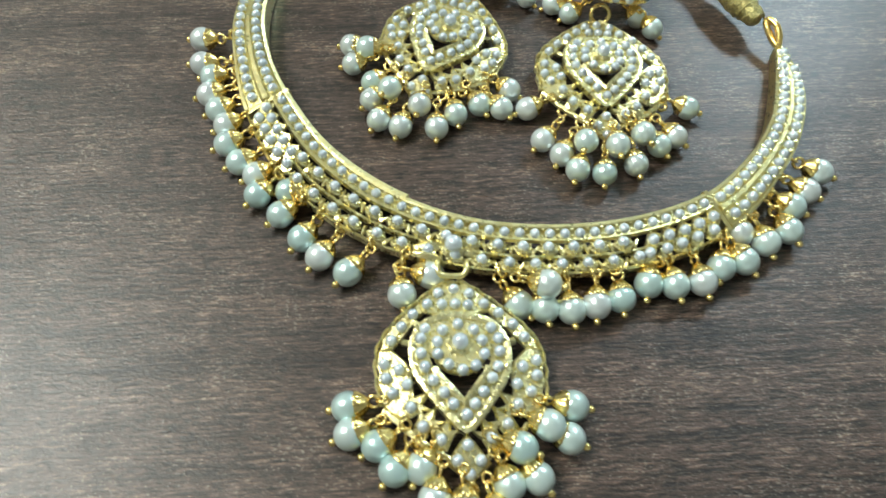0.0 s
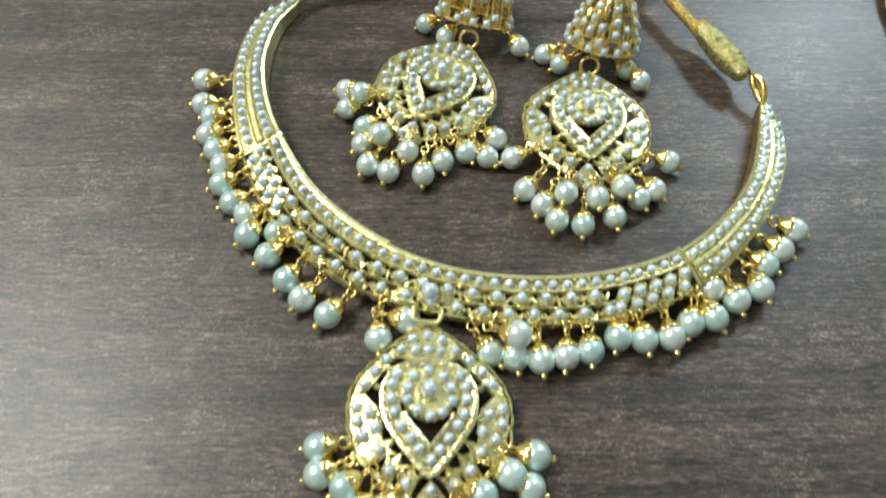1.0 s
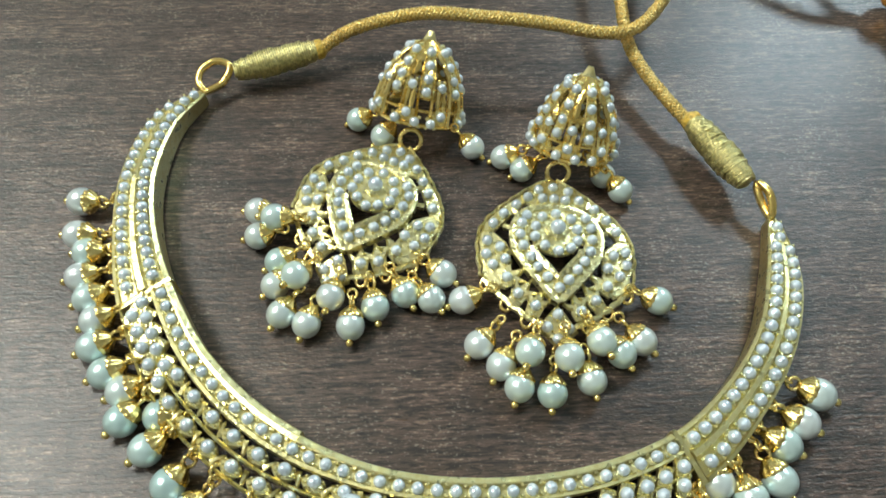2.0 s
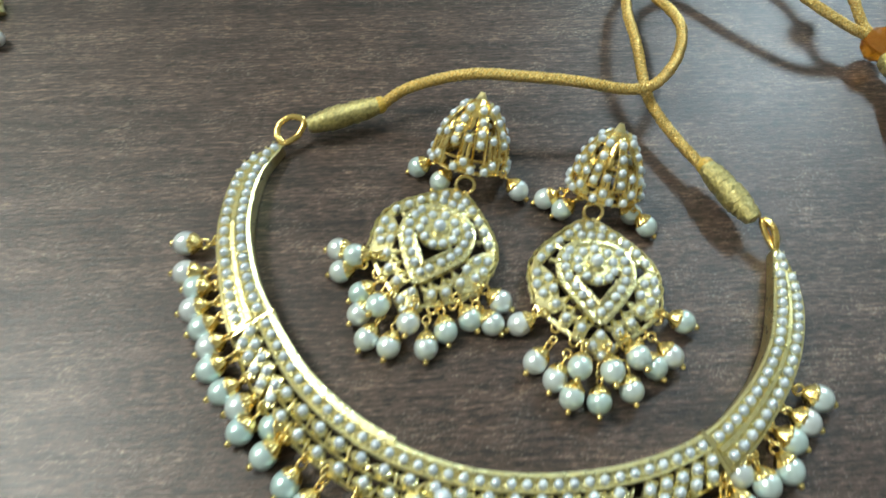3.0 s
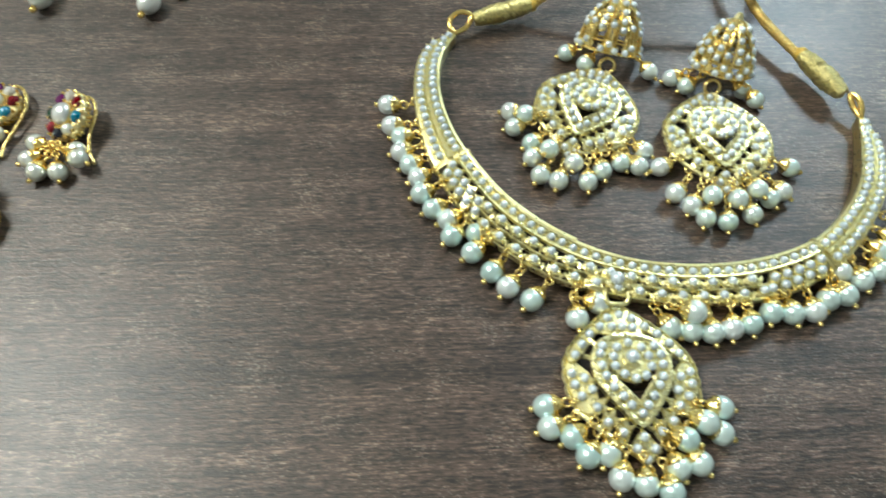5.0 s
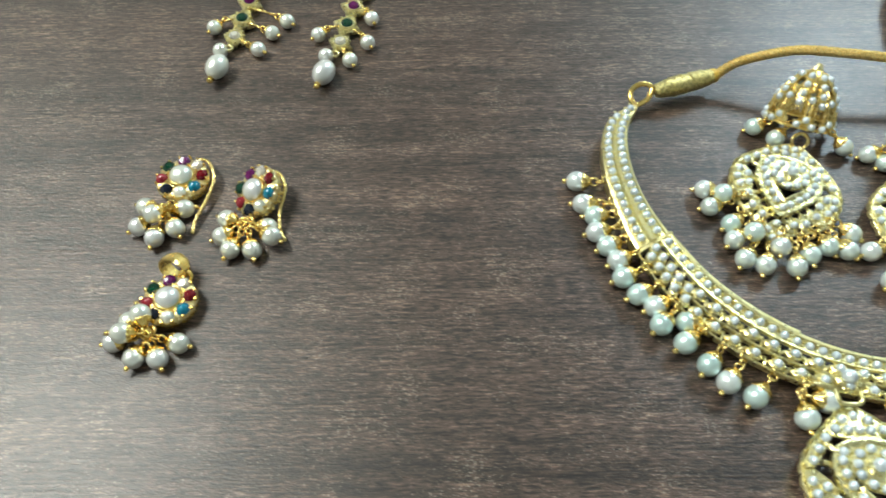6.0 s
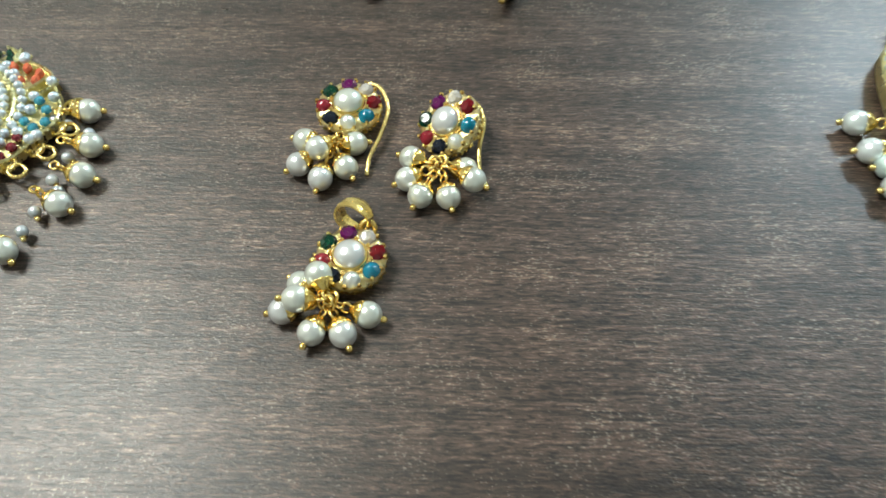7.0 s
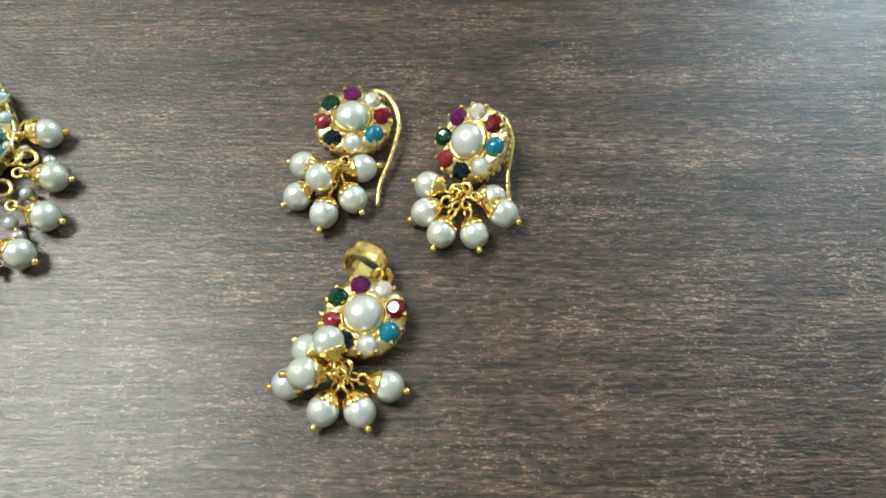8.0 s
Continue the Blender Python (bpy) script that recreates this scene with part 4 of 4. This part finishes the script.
def nine_stones(ob, turn, lean, yaw=0.0, size=1.0):
    """A round gold setting: a cream pearl in the middle and eight stones round it."""
    m = pose(0, 0, (3.2 + 3.8 * abs(math.sin(radians(lean[1])))) * MM, 0, 0, yaw) @ pose(0, 0, 0, lean[0], lean[1], 0) @ pose(0, 0, 0, 0, 0, turn - yaw) @ Matrix.Scale(size, 4)
    b = lathe([(-2.7, 4.6), (-1.9, 5.9), (-1.0, 6.4), (-0.3, 6.75), (0.4, 6.7), (0.9, 5.9), (1.3, 3.4), (1.3, 0.05)], 48, 16, 0.03)
    part("setting", b, GOLD_GRAIN, ob, "round pierced gold setting", at=m @ pose(0, 0, 0, 0, -90, 0))
    g = bmesh.new()
    for a, me, label in NINE:
        r = radians(a)
        x, y = 5.15 * math.cos(r), 5.15 * math.sin(r)
        part("stone", me, None, ob, label, at=m @ pose(x * MM, y * MM, 0.0008, 12 * math.sin(r), -12 * math.cos(r), 0) @ pose(0, 0, 0, 0, -90, 0))
        dots(g, [(x + 1.85 * math.cos(r + q), y + 1.85 * math.sin(r + q), 1.2) for q in (0.8, 2.4, 3.9, 5.5)], 0.5)
        # beaded gallery round the foot of the setting
        dots(g, [(6.45 * math.cos(r + q), 6.45 * math.sin(r + q), -0.9) for q in (-0.3, -0.1, 0.1, 0.3)] + [(5.8 * math.cos(r + q), 5.8 * math.sin(r + q), -2.0) for q in (-0.2, 0.0, 0.2)], 0.55)
    tube(g, [(3.15 * math.cos(q), 3.15 * math.sin(q), 1.5) for q in np.linspace(0, 6.283, 29)[:-1]], 0.34, 6, True)
    part("granulation", g, GOLD_DEEP, ob, "", False, at=m)["kind"] = "stuff"
    p = ball(2.95, 24, 14)
    for v in p.verts:
        v.co.z *= 0.75
    part("centre_pearl", p, CREAM, ob, "round cream pearl", at=m @ pose(0, 0, 0.0019))


def small_jewel(name, label, category, group, centre, turn, lean, spots, heart, lifted, hook=None, yaw=0.0, size=1.0):
    ob = thing(name, label, category, group, pose(centre[0] * MM, centre[1] * MM, 0))
    bpy.context.view_layer.update()
    nine_stones(ob, turn, lean, yaw, size)
    for k, (x, y) in enumerate(spots):
        w = Vector((heart[0] - x, heart[1] - y)).normalized() * 5.6
        drop(ob, (x, y), (x + w.x, y + w.y), "cream", 0.92, lifted.get(k), 5.2 if k in lifted else 3.6)
    c = bmesh.new()
    for k in range(2):
        tube(c, [(heart[0] - centre[0] + 1.5 * math.cos(a) + 0.9 * (k - 1), heart[1] - centre[1] + 1.2 * math.sin(a) + 0.5 + 0.6 * k, 3.4 + 1.1 * math.sin(a + k)) for a in np.linspace(0, 6.283, 13)[:-1]], 0.45, 6, True)
    part("cluster_ring", c, GOLD_DEEP, ob, "gold rings that hold the pearl cluster")
    if hook:
        h = bmesh.new()
        tube(h, spline([(x - centre[0], y - centre[1], z) for x, y, z in hook], 40), 0.52, 8)
        part("hook_wire", h, GOLD_MID, ob, "bent gold ear wire")
    return ob


small_jewel("hook_earring", "gold hook earring with nine coloured stones and a pearl cluster", "earring", "pair of hook earrings", (-160.7, 166.8), 2, (0, 0),
            [(-169, 156.8), (-169.2, 150), (-163.8, 146.6), (-158.8, 150), (-157.8, 156.8), (-165, 152.6)], (-162.5, 155), {5: 5.4},
            [(-160, 170, 2.2), (-158, 174.6, 2.8), (-154.3, 173.0, 3.4), (-151.8, 167.2, 3.0), (-152.8, 159.6, 2.2), (-154.3, 154, 1.6), (-154.4, 149.6, 0.8)], size=1.1)
small_jewel("hook_earring", "gold hook earring leaning on its nine-stone setting, with pearl cluster", "earring", "pair of hook earrings", (-137.3, 162.0), 14, (16, -30),
            [(-145, 153.8), (-145.2, 148), (-142, 143.8), (-136, 144), (-133, 151.6), (-131, 147.8)], (-138.6, 151.5), {5: 4.2},
            [(-136.0, 167, 3.0), (-134.6, 169.6, 4.6), (-131.6, 167.8, 5.6), (-129.8, 163, 5.0), (-130.4, 157, 3.6), (-129.8, 152, 1.8), (-128, 148.6, 0.8)], 0, 1.1)
nose = small_jewel("small_pendant", "small gold pendant with nine coloured stones and cream pearls", "pendant", "", (-154.0, 126.8), 7, (0, 0),
                   [(-163, 120.6), (-165.4, 114.6), (-159, 110.6), (-153, 110.8), (-148.8, 115.2), (-159, 121), (-162.2, 115.4)], (-156.5, 116.5), {5: 6.4, 6: 6.6}, size=1.06)


def broad_bail():
    """A hoop that stands on edge, broad at its back and narrow where it meets the link; flat cut facets outside."""
    bm = bmesh.new()
    rings = []
    for k in range(20):
        a = 2 * math.pi * k / 20
        x, z = 4.1 * math.cos(a), 3.2 * math.sin(a)
        w = 2.3 - 1.2 * max(0.0, math.cos(a)) ** 2
        rings.append([bm.verts.new((x * q * MM, y * MM, z * q * MM)) for y, q in ((-w, 0.92), (-0.5 * w, 1.0), (0.5 * w, 1.0), (w, 0.92), (w, 0.82), (0, 0.86), (-w, 0.82))])
    for p, q in zip(rings, rings[1:] + rings[:1]):
        for k in range(7):
            bm.faces.new((p[k], p[(k + 1) % 7], q[(k + 1) % 7], q[k]))
    return bm


part("bail", broad_bail(), GOLD_DEEP, nose, "faceted broad gold bail", False, at=pose(-0.0006, 0.0098, 0.0043, 0, 0, -24) @ pose(0, 0, 0, -32, 14, 0))
link = bmesh.new()
tube(link, [(2.3 + 1.5 * math.cos(a), 7.6 + 1.1 * math.sin(a), 3.0 + 1.4 * math.sin(a)) for a in np.linspace(0, 6.283, 15)[:-1]], 0.6, 8, True)
part("link_ring", link, GOLD_DEEP, nose)


# ---- the long earrings at the far side ----
def long_earring(foot, axis_turn, left, right):
    ob = thing("long_earring", "long gold earring with green and clear stones and pearls", "earring", "pair of long earrings", pose(foot[0] * MM, foot[1] * MM, 0, 0, 0, axis_turn))
    bpy.context.view_layer.update()
    inv = ob.matrix_world.inverted()
    big = ball(3.5, 26, 16, 1.36)
    part("oval_pearl", big, CREAM, ob, "large oval cream pearl", at=pose(0, 0, 0.0037, 0, 0, 82))
    part("pin_head", ME_PIN_DEEP, None, ob, at=pose(-0.0004, -0.0022, 0.0030, 0, 0, -98) @ Matrix.Diagonal((1.1, 1.35, 1.35, 1)))
    part("pearl", ball(2.5, 20, 14), CREAM, ob, at=pose(-0.0018, 0.0086, 0.0026))
    for y, size, me in ((15.4, 4.6, cut_stone(1.9, 1.2, CLEAR, "stone")), (24.4, 5.4, cut_stone(2.1, 1.3, GREEN, "stone")), (33.6, 5.2, cut_stone(2.0, 1.3, PURPLE, "stone")), (42.0, 5.0, cut_stone(2.0, 1.3, CLEAR, "stone"))):
        p = bmesh.new()
        slab(p, [(size * 0.95, 0), (size * 0.42, size * 0.42), (0.2, size), (-size * 0.42, size * 0.42), (-size * 0.95, 0), (-size * 0.42, -size * 0.42), (-0.2, -size), (size * 0.42, -size * 0.42)], 0.6, 3.2, 0.72)
        dots(p, [(3.1 * math.cos(a), 3.1 * math.sin(a), 3.2) for a in np.linspace(0, 6.283, 13)[:-1]], 0.5)
        tube(p, [(2.3 * math.cos(a), 2.3 * math.sin(a), 3.4) for a in np.linspace(0, 6.283, 17)[:-1]], 0.4, 6, True)
        s = part("square_setting", p, GOLD_CUT, ob, "square gold setting", False, at=pose(0.0012, y * MM, 0.0004, 4, 6, -12))
        part("stone", me, None, s, at=pose(0, 0, 0.0032) @ pose(0, 0, 0, 0, -90, 0))
    c = bmesh.new()
    tube(c, [(0.6 + 1.2 * math.cos(a), 10.2 + 1.2 * math.sin(a), 2.4) for a in np.linspace(0, 6.283, 13)[:-1]], 0.45, 6, True)
    part("link_ring", c, GOLD, ob)
    for spots in (left, right):
        for x, y, ax, ay in spots:
            drop(ob, (x, y), (ax, ay), "cream", 0.86, None, 2.4)
            end, start = inv @ Vector((ax * MM, ay * MM, 0.0024)), inv @ Vector((x * MM, y * MM, 0.0024))
            w = bmesh.new()
            near = start.lerp(end, 0.55) / MM
            tube(w, [near, (near + Vector((1.4, end.y / MM, 2.6))) / 2 + Vector((0, 0.5, 0.5)), (1.4, end.y / MM + 0.6, 2.6)], 0.42, 6)
            part("side_wire", w, GOLD_MID, ob)
    return ob


long_earring((-161.2, 213), -4, [(-167, 233, -164, 238)], [(-150, 223, -157, 227), (-146.8, 231.2, -154, 235), (-142.8, 237.3, -150, 242)])
long_earring((-126.2, 212), -7, [(-131, 231, -127, 236)], [(-118.8, 219.3, -122, 225), (-114, 228, -118, 234), (-114, 240, -117, 246)])


# ---- crescent earring at the side ----
def crescent():
    cx, cy = -254.5, 154.5
    ob = thing("crescent_earring", "gold crescent earring with coral, turquoise and maroon stones and pearls", "earring", at=pose(cx * MM, cy * MM, 0))
    bpy.context.view_layer.update()

    def polar(r, deg):
        return r * math.cos(radians(deg)), r * math.sin(radians(deg))

    def outer(deg):
        return 24.8 + 4.2 * math.exp(-((deg - 10) / 34.0) ** 2) - 3.5 * math.exp(-((deg + 42) / 30.0) ** 2)
    arc = np.linspace(-250, 70, 90)
    for k, z0, z1, wave in ((0.03, 2.0, 5.4, 0.0), (0.33, 3.0, 5.2, 0.0), (1.0, 1.8, 4.2, 0.55)):
        mid = [polar(14.5 + (outer(d) - 14.5) * k + wave * math.sin(radians(d * 12)), d) for d in arc]
        part("crescent_rim", strip(bmesh.new(), mid, 0.8, z0, z1, False), GOLD_CUT, ob, "", False)
    base = bmesh.new()
    rings = [[base.verts.new((*(c * MM for c in polar(14.5 + (outer(d) - 14.5) * k, d)), z * MM)) for k, z in ((0, 3.2), (0.5, 3.9), (1, 2.2), (1, 1.4), (0, 1.4))] for d in arc]
    for a, b in zip(rings, rings[1:]):
        for k in range(5):
            base.faces.new((a[k], a[(k + 1) % 5], b[(k + 1) % 5], b[k]))
    part("crescent_plate", base, GOLD_PLATE, ob, "crescent-shaped gold plate", False)
    seed_at = [(14.5 + (outer(d) - 14.5) * k, d, z, 1.0) for k, z, step in ((0.17, 4.9, 8.0), (0.45, 5.0, 7.0)) for d in np.arange(-240, 70, step)]
    gems = {"g": mesh_of(slab(bmesh.new(), leaf_outline(3.0, 1.7), 0, 1.3, 0.7), GREEN, "stone", False), "o": mesh_of(slab(bmesh.new(), leaf_outline(3.0, 2.0), 0, 1.3, 0.7), ORANGE, "stone", False),
            "t": round_stone(1.25, 1.3, TURQ_PALE, "stone"), "m": cut_stone(1.3, 1.2, MAROON, "stone")}
    flip = pose(0, 0, 0, 0, -90, 0)
    grains = []
    # petal-shaped cells round the edge: five stones of one colour, with pearls between and a cut ridge on each side
    for n, c in enumerate((68, 43, 8, -19, -48, -76, -104, -132, -160, -188, -216)):
        kind = "g" if n == 0 else "otm"[(n - 1) % 3]
        for r, a in ((24.2, 10), (26.0, 3), (27.0, -5), (25.2, -9), (22.2, -5)):
            r *= outer(c + a) / 28.6
            x, y = polar(r, c + a)
            m = pose(x * MM, y * MM, 0.0039, 0, 0, c + a + 60)
            part("stone", gems[kind], None, ob, at=m if kind in "go" else m @ flip)
            grains += [(x + 1.3 * math.cos(q), y + 1.3 * math.sin(q), 4.1) for q in (0.4, 2.5, 4.6)]
        for r, a in ((22.6, 3), (27.6, 10), (28.2, -14), (23.4, 13)):
            seed_at.append((r * outer(c + a) / 28.6, c + a, 4.6, 1.22))
        ridge = bmesh.new()
        for side in (-13.5, 15.0):
            strip(ridge, [polar(r * outer(c) / 28.6, c + side + 0.8 * (r - 24)) for r in (20.5, 23, 25.5, 28.6)], 0.7, 2.6, 4.4, False, None, 0.4)
        part("cell_ridge", ridge, GOLD_CUT, ob, "", False)
    for r, d, z, size in seed_at:
        x, y = polar(r, d)
        part("seed_pearl", ME_SEED, None, ob, at=pose(x * MM, y * MM, z * MM) @ Matrix.Scale(size, 4))
        grains += [(x + 1.2, y + 0.5, z), (x - 0.9, y - 0.9, z), (x - 0.3, y + 1.2, z)]
    g = bmesh.new()
    dots(g, grains, 0.36)
    part("granulation", g, GOLD_CUT, ob, "", False)["kind"] = "stuff"
    for x, y in ((-220, 161), (-216, 151.3), (-215, 143), (-217.3, 135.2), (-224.3, 123), (-233, 113.5)):
        w = Vector((cx - x, cy - 4 - y)).normalized() * 7
        drop(ob, (x, y), (x + w.x, y + w.y), "cream", 0.98)
    for x, y in ((-223.6, 157), (-227, 158), (-220.3, 147.8), (-221.4, 141.5), (-219, 138.8), (-222, 133.2), (-222.8, 128.2), (-218, 155)):
        w = Vector((x - cx, y - cy)).normalized()
        s = part("grey_bead", ME_GREY, None, ob, at=pose((x - cx) * MM, (y - cy) * MM, 0.0022))
        part("pin_head", ME_PIN, None, s, at=pose(0, 0, -0.0003, 0, 0, math.degrees(math.atan2(w.y, w.x)) - 20) @ Matrix.Diagonal((0.6, 0.8, 0.8, 1)))
    for d in np.arange(-90, 22, 13):
        for out, tilt in ((1.7, 0.9), (4.0, -0.5)):
            x, y = polar(outer(d) + out, d)
            r = bmesh.new()
            tube(r, [(x + 1.7 * math.cos(a), y + 1.7 * math.sin(a), 3.0 + tilt * math.cos(a)) for a in np.linspace(0, 6.283, 13)[:-1]], 0.5, 6, True)
            part("edge_ring", r, GOLD_MID, ob)
    return ob


crescent()
